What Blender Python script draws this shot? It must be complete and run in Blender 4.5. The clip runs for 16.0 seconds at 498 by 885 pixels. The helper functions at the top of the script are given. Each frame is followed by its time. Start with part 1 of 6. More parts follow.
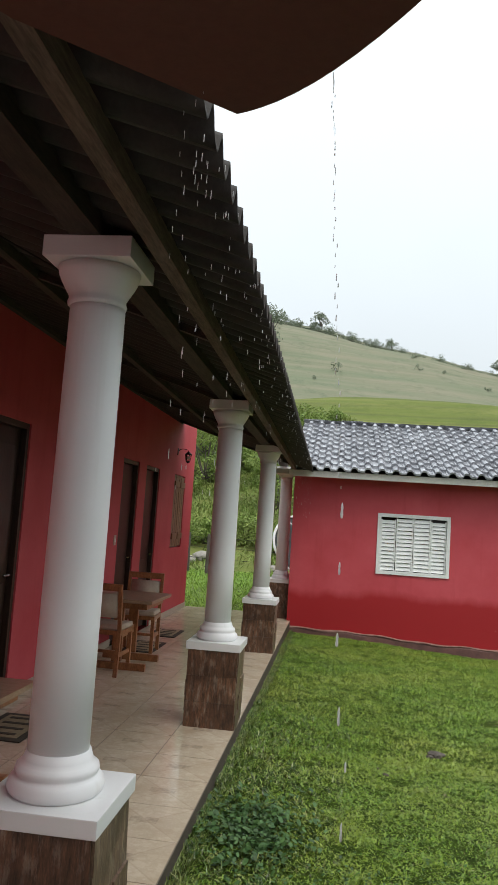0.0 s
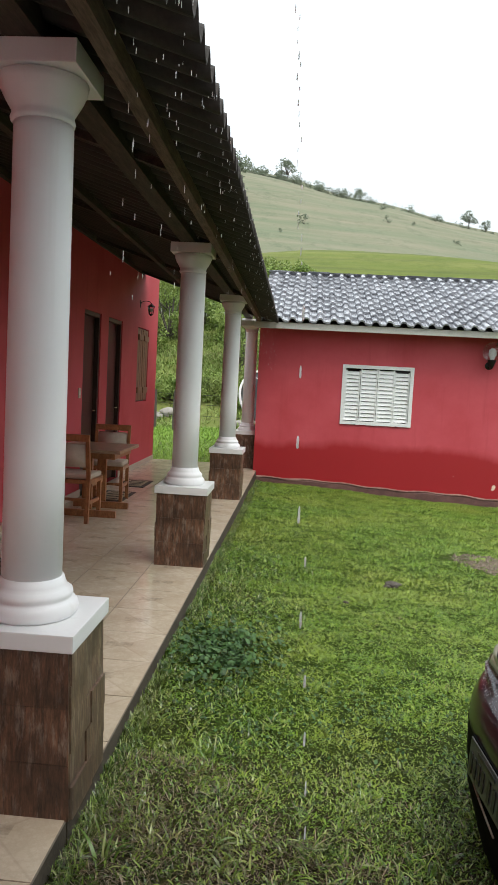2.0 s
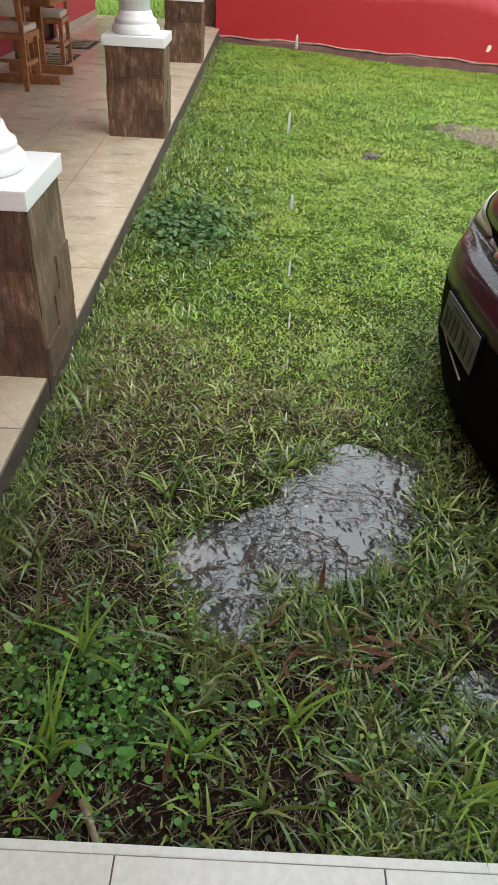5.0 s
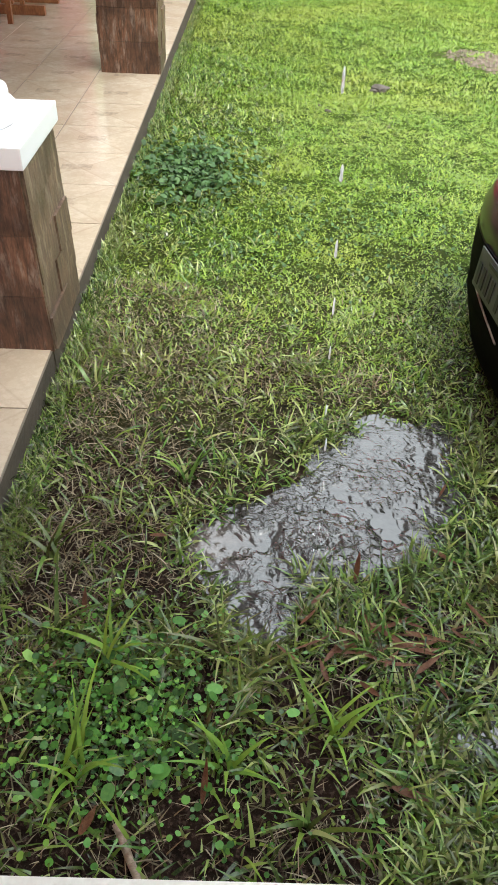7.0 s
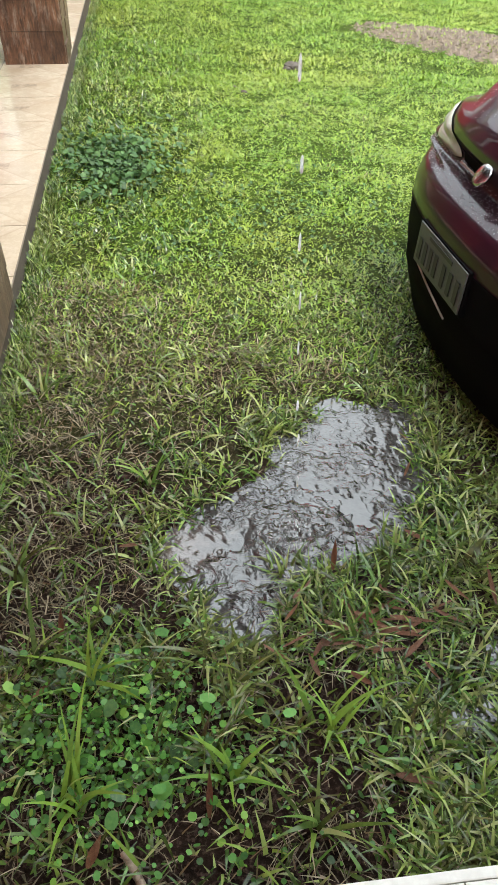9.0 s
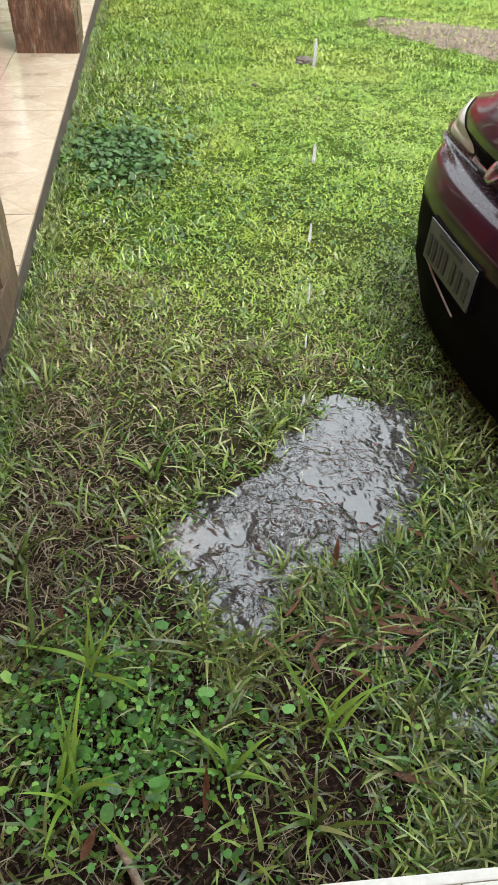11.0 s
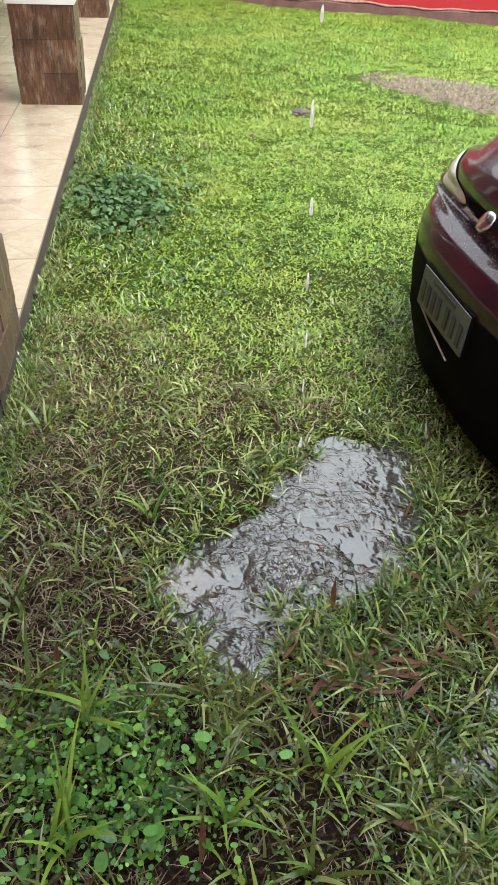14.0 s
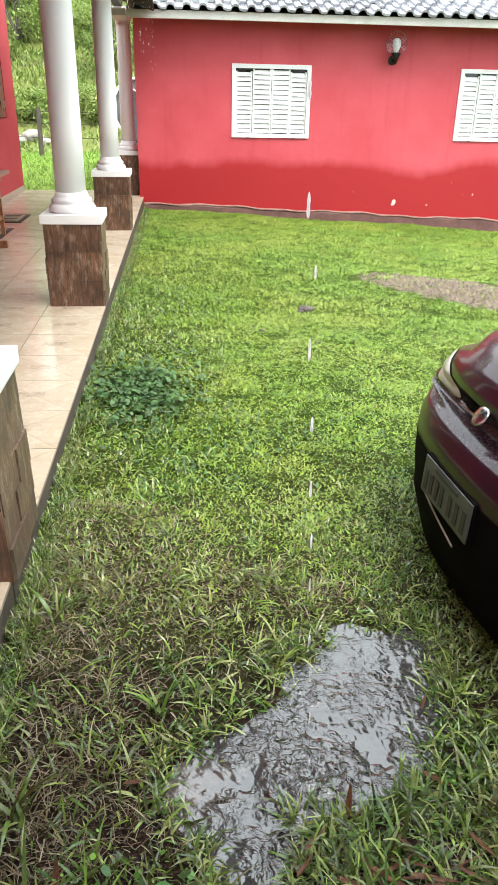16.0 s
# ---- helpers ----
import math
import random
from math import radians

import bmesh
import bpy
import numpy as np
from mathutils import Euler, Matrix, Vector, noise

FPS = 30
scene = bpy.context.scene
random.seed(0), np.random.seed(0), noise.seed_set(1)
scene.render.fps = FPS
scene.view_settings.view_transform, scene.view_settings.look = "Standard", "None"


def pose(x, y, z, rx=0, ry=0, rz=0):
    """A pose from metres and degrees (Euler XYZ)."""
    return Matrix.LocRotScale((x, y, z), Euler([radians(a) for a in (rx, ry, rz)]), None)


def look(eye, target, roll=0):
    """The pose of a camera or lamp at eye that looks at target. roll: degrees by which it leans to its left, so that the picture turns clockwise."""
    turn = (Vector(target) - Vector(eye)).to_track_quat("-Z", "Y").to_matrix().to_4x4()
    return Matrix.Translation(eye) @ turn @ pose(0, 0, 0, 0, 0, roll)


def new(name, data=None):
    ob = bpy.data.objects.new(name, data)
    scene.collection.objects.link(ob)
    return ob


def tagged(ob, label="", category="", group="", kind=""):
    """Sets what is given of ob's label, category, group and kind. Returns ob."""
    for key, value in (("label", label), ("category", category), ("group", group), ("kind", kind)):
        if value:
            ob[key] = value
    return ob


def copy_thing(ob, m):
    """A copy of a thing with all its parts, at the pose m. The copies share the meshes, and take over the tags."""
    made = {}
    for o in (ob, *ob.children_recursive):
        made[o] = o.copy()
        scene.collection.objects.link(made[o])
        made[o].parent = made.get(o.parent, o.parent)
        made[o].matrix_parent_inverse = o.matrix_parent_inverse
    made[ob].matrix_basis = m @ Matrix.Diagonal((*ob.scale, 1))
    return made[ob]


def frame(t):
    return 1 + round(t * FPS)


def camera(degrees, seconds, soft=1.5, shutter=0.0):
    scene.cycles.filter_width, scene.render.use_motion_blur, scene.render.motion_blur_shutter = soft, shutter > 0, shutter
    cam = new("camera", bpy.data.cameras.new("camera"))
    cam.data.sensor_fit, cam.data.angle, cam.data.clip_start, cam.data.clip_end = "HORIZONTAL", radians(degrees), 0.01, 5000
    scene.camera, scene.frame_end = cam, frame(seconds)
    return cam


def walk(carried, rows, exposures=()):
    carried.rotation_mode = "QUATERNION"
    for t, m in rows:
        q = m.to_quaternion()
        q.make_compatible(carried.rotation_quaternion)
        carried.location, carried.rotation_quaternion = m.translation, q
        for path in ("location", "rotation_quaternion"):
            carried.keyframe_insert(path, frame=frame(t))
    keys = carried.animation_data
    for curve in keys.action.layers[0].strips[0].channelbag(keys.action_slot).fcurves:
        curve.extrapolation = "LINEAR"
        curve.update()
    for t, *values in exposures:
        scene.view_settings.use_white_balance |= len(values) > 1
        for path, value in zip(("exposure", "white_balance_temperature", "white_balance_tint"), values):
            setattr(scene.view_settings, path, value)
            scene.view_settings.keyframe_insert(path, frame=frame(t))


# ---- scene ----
cam = camera(37.8, 16.0, soft=0.85)
PATH = [
    (0, (0.019, -0.153, 1.596), (-0.235, 1.819, 1.807), 3.8),
    (0.5, (0.009, -0.099, 1.568), (-0.225, 1.88, 1.742), 3.7),
    (1, (0.016, -0.105, 1.544), (-0.185, 1.882, 1.645), 3.4),
    (1.5, (0.027, -0.12, 1.529), (-0.129, 1.874, 1.498), 3.0),
    (2, (0.032, -0.128, 1.504), (-0.108, 1.859, 1.334), 3.0),
    (2.5, (0.029, -0.104, 1.442), (-0.104, 1.843, 1.005), 2.2),
    (3, (0.028, -0.066, 1.384), (-0.075, 1.804, 0.683), 2.0),
    (3.5, (0.028, -0.034, 1.35), (-0.007, 1.72, 0.39), 2.9),
    (4, (0.034, -0.019, 1.335), (0.018, 1.678, 0.277), 3.3),
    (6.5, (-0.053, 0.122, 1.316), (0.000, 1.656, 0.033), 3.6),
    (7, (-0.062, 0.184, 1.316), (-0.038, 1.705, 0.018), 2.5),
    (7.5, (-0.062, 0.205, 1.283), (0.037, 1.71, -0.03), 1.9),
    (8, (-0.091, 0.218, 1.298), (0.025, 1.705, -0.034), 0.4),
    (8.5, (-0.117, 0.228, 1.319), (0.057, 1.73, 0.01), 0.2),
    (9, (-0.120, 0.237, 1.315), (0.069, 1.722, -0.013), 1.1),
    (9.5, (-0.124, 0.239, 1.307), (0.061, 1.725, -0.019), 1.9),
    (12, (-0.121, 0.245, 1.302), (0.055, 1.719, -0.038), 2.4),
    (12.5, (-0.125, 0.243, 1.304), (0.051, 1.724, -0.029), 2.7),
    (13, (-0.129, 0.238, 1.302), (0.061, 1.721, -0.027), 2.7),
    (13.5, (-0.126, 0.236, 1.312), (0.065, 1.743, 0.012), 2.8),
    (14, (-0.127, 0.233, 1.316), (0.068, 1.782, 0.066), 2.5),
    (14.5, (-0.131, 0.229, 1.325), (0.080, 1.825, 0.139), 2.6),
    (15, (-0.127, 0.23, 1.341), (0.074, 1.87, 0.214), 2.2),
    (15.5, (-0.122, 0.224, 1.356), (0.075, 1.936, 0.342), 1.7),
    (16, (-0.124, 0.211, 1.389), (0.051, 2.011, 0.535), 1.2),
]
EXPOSURES = [(0.0, 0.40), (1.5, 0.52), (2.0, 0.70), (2.5, 0.88), (3.0, 1.1), (3.5, 1.17), (4.2, 1.15), (6.5, 1.65), (9.0, 1.75), (13.0, 1.75), (14.5, 1.8), (16.0, 1.85)]
walk(cam, [(t, look(eye, target, roll)) for t, eye, target, roll in PATH], EXPOSURES)

# ---- world, sky light ----
world = bpy.data.worlds.new("overcast_sky")
scene.world = world
world.use_nodes = True
wn = world.node_tree
wn.nodes.clear()
sky = wn.nodes.new("ShaderNodeTexSky")
sky.sky_type = "NISHITA"
sky.sun_disc = False
sky.sun_elevation, sky.sun_rotation = radians(52), radians(140)
sky.dust_density, sky.air_density = 6.0, 1.5
cloud = wn.nodes.new("ShaderNodeMix")
cloud.data_type = "RGBA"
cloud.inputs[0].default_value = 0.88
cloud.inputs[7].default_value = (8.2, 8.9, 9.3, 1)
wn.links.new(sky.outputs[0], cloud.inputs[6])
back = wn.nodes.new("ShaderNodeBackground")
back.inputs[1].default_value = 0.112
way = wn.nodes.new("ShaderNodeTexCoord")
up = wn.nodes.new("ShaderNodeSeparateXYZ")
wn.links.new(way.outputs["Generated"], up.inputs[0])
dome = wn.nodes.new("ShaderNodeMapRange")
for key, value in (("From Min", 0.0), ("From Max", 1.0), ("To Min", 0.54), ("To Max", 1.14)):
    dome.inputs[key].default_value = value
wn.links.new(up.outputs[2], dome.inputs["Value"])
drift = wn.nodes.new("ShaderNodeTexNoise")
drift.inputs["Scale"].default_value, drift.inputs["Detail"].default_value = 2.2, 4.0
wn.links.new(way.outputs["Generated"], drift.inputs["Vector"])
veil = wn.nodes.new("ShaderNodeMath")
veil.operation = "MULTIPLY_ADD"
veil.inputs[1].default_value = 0.16
wn.links.new(drift.outputs[0], veil.inputs[0])
wn.links.new(dome.outputs[0], veil.inputs[2])
shade = wn.nodes.new("ShaderNodeVectorMath")
shade.operation = "SCALE"
wn.links.new(cloud.outputs[2], shade.inputs[0])
wn.links.new(veil.outputs[0], shade.inputs["Scale"])
wn.links.new(shade.outputs[0], back.inputs[0])
wout = wn.nodes.new("ShaderNodeOutputWorld")
wn.links.new(back.outputs[0], wout.inputs[0])

sun_data = bpy.data.lights.new("sun", "SUN")
sun_data.energy, sun_data.angle, sun_data.color = 1.08, radians(25), (1.0, 0.97, 0.92)
sun = new("sun", sun_data)
sun.matrix_world = look((0, 0, 30), (-8, 15.5, 0))


# ---- materials ----
class Nodes:
    """Small builder for node materials."""

    def __init__(self, name):
        self.mat = bpy.data.materials.new(name)
        self.mat.use_nodes = True
        self.tree = self.mat.node_tree
        self.bsdf = self.tree.nodes["Principled BSDF"]

    def node(self, kind, **inputs):
        n = self.tree.nodes.new(kind)
        for k, v in inputs.items():
            self.put(n, k.replace("_", " "), v)
        return n

    def put(self, n, key, v):
        s = n.inputs[key]
        if isinstance(v, bpy.types.NodeSocket):
            self.tree.links.new(v, s)
        else:
            s.default_value = v

    def coords(self, kind="Object", scale=(1, 1, 1)):
        c = self.tree.nodes.new("ShaderNodeTexCoord")
        m = self.node("ShaderNodeMapping", Scale=scale)
        self.tree.links.new(c.outputs[kind], m.inputs[0])
        return m.outputs[0]

    def place(self, scale=(1, 1, 1)):
        g = self.tree.nodes.new("ShaderNodeNewGeometry")
        m = self.node("ShaderNodeMapping", Scale=scale)
        self.tree.links.new(g.outputs["Position"], m.inputs[0])
        return m.outputs[0]

    def noise(self, vec, scale, detail=4.0, rough=0.6):
        return self.node("ShaderNodeTexNoise", Vector=vec, Scale=scale, Detail=detail, Roughness=rough).outputs[0]

    def ramp(self, fac, stops):
        r = self.node("ShaderNodeValToRGB", Fac=fac)
        e = r.color_ramp.elements
        while len(e) < len(stops):
            e.new(0.5)
        for el, (p, c) in zip(e, stops):
            el.position = p
            el.color = (*c, 1) if len(c) == 3 else c
        return r.outputs[0]

    def mix(self, fac, a, b, mode="MIX"):
        m = self.tree.nodes.new("ShaderNodeMix")
        m.data_type, m.blend_type = "RGBA", mode
        for i, v in ((0, fac), (6, a), (7, b)):
            if isinstance(v, bpy.types.NodeSocket):
                self.tree.links.new(v, m.inputs[i])
            else:
                m.inputs[i].default_value = v if i == 0 else (*v, 1)
        return m.outputs[2]

    def maths(self, op, a, b=0.0, c=0.0):
        m = self.tree.nodes.new("ShaderNodeMath")
        m.operation = op
        for i, v in enumerate((a, b, c)):
            if isinstance(v, bpy.types.NodeSocket):
                self.tree.links.new(v, m.inputs[i])
            else:
                m.inputs[i].default_value = v
        return m.outputs[0]

    def axis(self, vec, i):
        s = self.node("ShaderNodeSeparateXYZ", Vector=vec)
        return s.outputs[i]

    def bump(self, height, strength=0.3, distance=0.01):
        b = self.node("ShaderNodeBump", Height=height, Strength=strength, Distance=distance)
        self.tree.links.new(b.outputs[0], self.bsdf.inputs["Normal"])
        return self

    def set(self, **kw):
        for k, v in kw.items():
            key = {"color": "Base Color", "rough": "Roughness", "metal": "Metallic", "spec": "Specular IOR Level", "coat": "Coat Weight",
                   "coat_rough": "Coat Roughness", "transmission": "Transmission Weight", "ior": "IOR", "subsurface": "Subsurface Weight",
                   "alpha": "Alpha"}[k]
            if k == "color" and not isinstance(v, bpy.types.NodeSocket):
                v = (*v, 1)
            self.put(self.bsdf, key, v)
        return self


def mottled(name, a, b, scale=3.0, rough=0.6, fine=60.0, bump=0.15, metal=0.0, coat=0.0, spec=0.5, per_piece=False, wet=None):
    n = Nodes(name)
    v = n.coords("Object")
    f = n.noise(v, scale, 6, 0.65)
    g = n.noise(v, fine, 3, 0.6)
    c = n.mix(n.ramp(f, [(0.3, (0, 0, 0)), (0.7, (1, 1, 1))]), a, b)
    c = n.mix(0.25, c, n.ramp(g, [(0.25, tuple(x * 0.6 for x in a)), (0.75, tuple(min(1, x * 1.25) for x in b))]))
    if per_piece:
        r = n.tree.nodes.new("ShaderNodeObjectInfo").outputs["Random"]
        c = n.mix(1.0, c, n.ramp(r, [(0, (0.72, 0.72, 0.72)), (1, (1.15, 1.12, 1.08))]), "MULTIPLY")
    n.set(color=c, rough=n.maths("MULTIPLY_ADD", f, 0.25, rough - 0.12), metal=metal, coat=coat, spec=spec)
    n.bump(g, bump, 0.004)
    return n.mat


def painted_wall(name, damp):
    """Rough red limewash; the wing's foot is dark and wet where rain splashes it."""
    n = Nodes(name)
    p = n.place()
    cloudy = n.noise(p, 1.3, 5, 0.6)
    grain = n.noise(p, 90, 3, 0.7)
    streak = n.noise(n.place((5, 5, 0.35)), 1.6, 5, 0.6)
    c = n.mix(n.ramp(cloudy, [(0.3, (0, 0, 0)), (0.7, (1, 1, 1))]), (0.48, 0.054, 0.068), (0.57, 0.088, 0.108))
    c = n.mix(n.ramp(streak, [(0.55, (0, 0, 0)), (0.8, (0.35, 0.35, 0.35))]), c, (0.34, 0.02, 0.026))
    rough = 0.62
    if damp:
        z = n.axis(p, 2)
        line = n.maths("MULTIPLY_ADD", n.noise(n.place((0.7, 1, 0.4)), 1.1, 6, 0.55), 0.75, 0.10)
        soaked = n.ramp(n.maths("MULTIPLY_ADD", n.maths("SUBTRACT", line, z), 6.5, 0.5), [(0.0, (0, 0, 0)), (1.0, (1, 1, 1))])
        c = n.mix(soaked, c, (0.35, 0.020, 0.025))
        spots = n.ramp(n.noise(n.place((1.2, 1, 1.2)), 5.5, 2, 0.5), [(0.70, (0, 0, 0)), (0.715, (1, 1, 1))])
        low = n.ramp(z, [(0.1, (1, 1, 1)), (0.3, (0, 0, 0))])
        east = n.ramp(n.maths("MULTIPLY", n.axis(p, 0), 0.2), [(0.42, (0, 0, 0)), (0.5, (1, 1, 1))])
        c = n.mix(n.mix(1.0, n.mix(1.0, spots, low, "MULTIPLY"), east, "MULTIPLY"), c, (0.75, 0.62, 0.5))
        rough = n.mix(soaked, (0.62,) * 3, (0.38,) * 3)
    n.set(color=c, rough=rough, spec=0.35)
    n.bump(n.mix(0.5, n.noise(p, 22, 4, 0.6), grain), 0.25, 0.006)
    return n.mat


def wood(name, a, b, scale=1.0, rough=0.5, per_piece=False, axis=(1, 8, 8), coat=0.0, chalk=None):
    n = Nodes(name)
    v = n.coords("Object", tuple(scale * q for q in axis))
    w = n.noise(v, 5.0, 8, 0.7)
    w2 = n.noise(v, 24.0, 4, 0.6)
    c = n.mix(n.ramp(w, [(0.32, (0, 0, 0)), (0.68, (1, 1, 1))]), a, b)
    c = n.mix(n.ramp(w2, [(0.3, (0.45, 0.45, 0.45)), (0.6, (0, 0, 0))]), c, tuple(x * 0.45 for x in a))
    if chalk:
        c = n.mix(n.ramp(n.noise(n.coords("Object", (11, 11, 2.2)), 3.1, 5, 0.7), [(0.52, (0, 0, 0)), (0.66, (0.75,) * 3)]), c, chalk)
        c = n.mix(n.ramp(n.noise(n.coords("Object"), 5.0, 4, 0.6), [(0.4, (0, 0, 0)), (0.65, (0.7,) * 3)]), c, a)
    if per_piece:
        r = n.tree.nodes.new("ShaderNodeObjectInfo").outputs["Random"]
        c = n.mix(1.0, c, n.ramp(r, [(0, (0.78, 0.74, 0.70)), (1, (1.15, 1.12, 1.08))]), "MULTIPLY")
    n.set(color=c, rough=rough, coat=coat)
    n.bump(w, 0.3, 0.004)
    return n.mat


def white_paint():
    """Smooth white enamel on plaster with faint drips of grime."""
    n = Nodes("white_column_paint")
    p = n.place()
    run = n.noise(n.place((9, 9, 0.5)), 1.5, 5, 0.6)
    c = n.mix(n.noise(p, 2.0, 4, 0.5), (0.82, 0.82, 0.82), (0.87, 0.87, 0.87))
    c = n.mix(n.ramp(run, [(0.6, (0, 0, 0)), (0.85, (0.4, 0.4, 0.4))]), c, (0.62, 0.60, 0.56))
    n.set(color=c, rough=0.33, spec=0.5)
    n.bump(n.noise(p, 30, 3, 0.5), 0.05, 0.004)
    return n.mat


M_RED = painted_wall("red_limewash", False)
M_RED_DAMP = painted_wall("red_limewash_damp", True)
M_WHITE = white_paint()
M_CREAM = mottled("cream_fascia_paint", (0.58, 0.56, 0.50), (0.76, 0.74, 0.69), 3, 0.55, 50, 0.2)
M_SHUTTER = mottled("white_louvre_enamel", (0.74, 0.76, 0.74), (0.82, 0.84, 0.82), 5, 0.35, 80, 0.04)
M_CLAD = wood("wood_look_ceramic", (0.034, 0.019, 0.013), (0.30, 0.155, 0.090), 1.4, 0.36, True, (9, 9, 1.3), 0.0, (0.36, 0.30, 0.25))
M_CLAD_SIDE = wood("split_stone_cladding", (0.06, 0.04, 0.03), (0.33, 0.215, 0.145), 1.4, 0.45, True, (9, 9, 1.3), 0.0, (0.40, 0.33, 0.265))
M_DOOR = wood("dark_varnished_door", (0.022, 0.011, 0.008), (0.06, 0.028, 0.018), 1.0, 0.4, False, (8, 8, 1))
M_SHUT_WOOD = wood("brown_shutter_wood", (0.19, 0.10, 0.055), (0.32, 0.195, 0.12), 1.0, 0.5, False, (8, 8, 1))
M_FURN = wood("reddish_furniture_wood", (0.21, 0.075, 0.028), (0.42, 0.185, 0.075), 1.2, 0.35, False, (4, 4, 1.5), 0.15)
M_TABLE = wood("pale_table_top", (0.28, 0.17, 0.10), (0.42, 0.29, 0.20), 1.0, 0.3, False, (1, 7, 7), 0.2)
M_RAFTER = wood("weathered_rafter", (0.022, 0.016, 0.012), (0.075, 0.055, 0.04), 1.0, 0.8, False, (8, 1, 8))
M_PURLIN = wood("grey_purlin", (0.05, 0.037, 0.027), (0.19, 0.14, 0.10), 1.0, 0.8, False, (8, 1, 8))
M_CLOTH = mottled("beige_upholstery", (0.40, 0.31, 0.24), (0.52, 0.43, 0.35), 9, 0.85, 220, 0.35)
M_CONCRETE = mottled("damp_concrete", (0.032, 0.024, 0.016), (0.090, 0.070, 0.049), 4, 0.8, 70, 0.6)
M_GROUT = mottled("tile_grout", (0.16, 0.125, 0.095), (0.24, 0.195, 0.15), 8, 0.7, 90, 0.3)
M_SKIRT = mottled("cream_skirting_tile", (0.42, 0.35, 0.27), (0.52, 0.45, 0.36), 6, 0.35, 90, 0.1)
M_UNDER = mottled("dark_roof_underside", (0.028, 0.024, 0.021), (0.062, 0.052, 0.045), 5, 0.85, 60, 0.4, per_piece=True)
M_PLINTH = mottled("stained_plinth", (0.055, 0.020, 0.018), (0.19, 0.09, 0.075), 4, 0.7, 45, 0.8)
M_MORTAR = mottled("pale_flaking_mortar", (0.11, 0.045, 0.037), (0.36, 0.22, 0.18), 14, 0.85, 60, 0.6)
M_IRON = mottled("black_iron", (0.012, 0.012, 0.012), (0.03, 0.028, 0.026), 12, 0.5, 120, 0.2, 0.6)
M_CHROME = mottled("worn_chrome", (0.6, 0.6, 0.6), (0.72, 0.72, 0.72), 6, 0.2, 90, 0.05, 1.0)
M_ROCK = mottled("pale_rock", (0.20, 0.185, 0.16), (0.42, 0.39, 0.35), 2.5, 0.85, 18, 0.9)
M_POST = wood("grey_fence_post", (0.05, 0.04, 0.032), (0.13, 0.11, 0.09), 1.0, 0.85, False, (7, 7, 1))
M_CANOPY = mottled("red_brown_canopy_plaster", (0.075, 0.024, 0.015), (0.11, 0.037, 0.024), 2.2, 0.75, 40, 0.25)
M_WHITE_TILE = mottled("white_porch_tile", (0.74, 0.715, 0.63), (0.84, 0.82, 0.74), 3, 0.22, 60, 0.05, per_piece=False)
M_RUBBER = mottled("black_rubber", (0.012, 0.012, 0.012), (0.025, 0.025, 0.025), 9, 0.7, 140, 0.3)
M_BLACK = mottled("black_plastic", (0.004, 0.004, 0.0044), (0.007, 0.007, 0.007), 9, 0.7, 160, 0.15, spec=0.03)
M_DRY = wood("dry_leaf", (0.20, 0.075, 0.035), (0.38, 0.19, 0.10), 3.0, 0.55, True, (6, 6, 2))
M_STICK = wood("pale_stick", (0.30, 0.22, 0.15), (0.46, 0.36, 0.26), 3.0, 0.7, False, (2, 9, 9))
M_BARK = wood("tree_bark", (0.06, 0.05, 0.04), (0.16, 0.14, 0.12), 1.0, 0.9, False, (4, 4, 1))
M_PLATE = mottled("grey_number_plate", (0.055, 0.058, 0.058), (0.11, 0.115, 0.115), 14, 0.4, 120, 0.08, 0.0)
M_PLATE_INK = mottled("plate_bars", (0.02, 0.02, 0.02), (0.04, 0.04, 0.04), 14, 0.5, 120, 0.05)
M_EARTH = mottled("grey_brown_earth", (0.06, 0.048, 0.036), (0.26, 0.205, 0.155), 9, 0.9, 60, 0.6)
M_DISH = mottled("dish_mesh", (0.045, 0.05, 0.05), (0.10, 0.105, 0.105), 9, 0.6, 260, 0.6, 0.4)


def glass(name, tint, rough=0.02):
    n = Nodes(name)
    v = n.noise(n.coords("Object"), 30, 2)
    n.set(color=tint, rough=n.maths("MULTIPLY_ADD", v, 0.05, rough), transmission=1.0, ior=1.45)
    return n.mat


M_GLASS = glass("clear_glass", (0.92, 0.93, 0.93))


def rain_mat():
    """Falling water: clear, and milky with the sky's light that it scatters through."""
    n = Nodes("rain_water")
    v = n.noise(n.coords("Object"), 60, 2)
    n.set(color=(0.97, 0.98, 1.0), rough=n.maths("MULTIPLY_ADD", v, 0.05, 0.05), transmission=0.7, ior=1.33)
    milk = n.node("ShaderNodeBsdfTranslucent", Color=(1, 1, 1, 1))
    both = n.tree.nodes.new("ShaderNodeMixShader")
    both.inputs[0].default_value = 0.62
    n.tree.links.new(n.bsdf.outputs[0], both.inputs[1])
    n.tree.links.new(milk.outputs[0], both.inputs[2])
    n.tree.links.new(both.outputs[0], n.tree.nodes["Material Output"].inputs[0])
    return n.mat


M_DROP = rain_mat()
M_DARK_GLASS = mottled("car_window_glass", (0.01, 0.012, 0.012), (0.014, 0.016, 0.016), 3, 0.05, 40, 0.0, spec=0.8)
M_WINDOW = mottled("dim_window_glass", (0.015, 0.014, 0.013), (0.03, 0.028, 0.026), 3, 0.06, 40, 0.0, spec=0.8)
M_LAMP = mottled("headlamp_reflector", (0.42, 0.42, 0.34), (0.60, 0.60, 0.52), 9, 0.35, 30, 0.2, 0.0, 0.35)


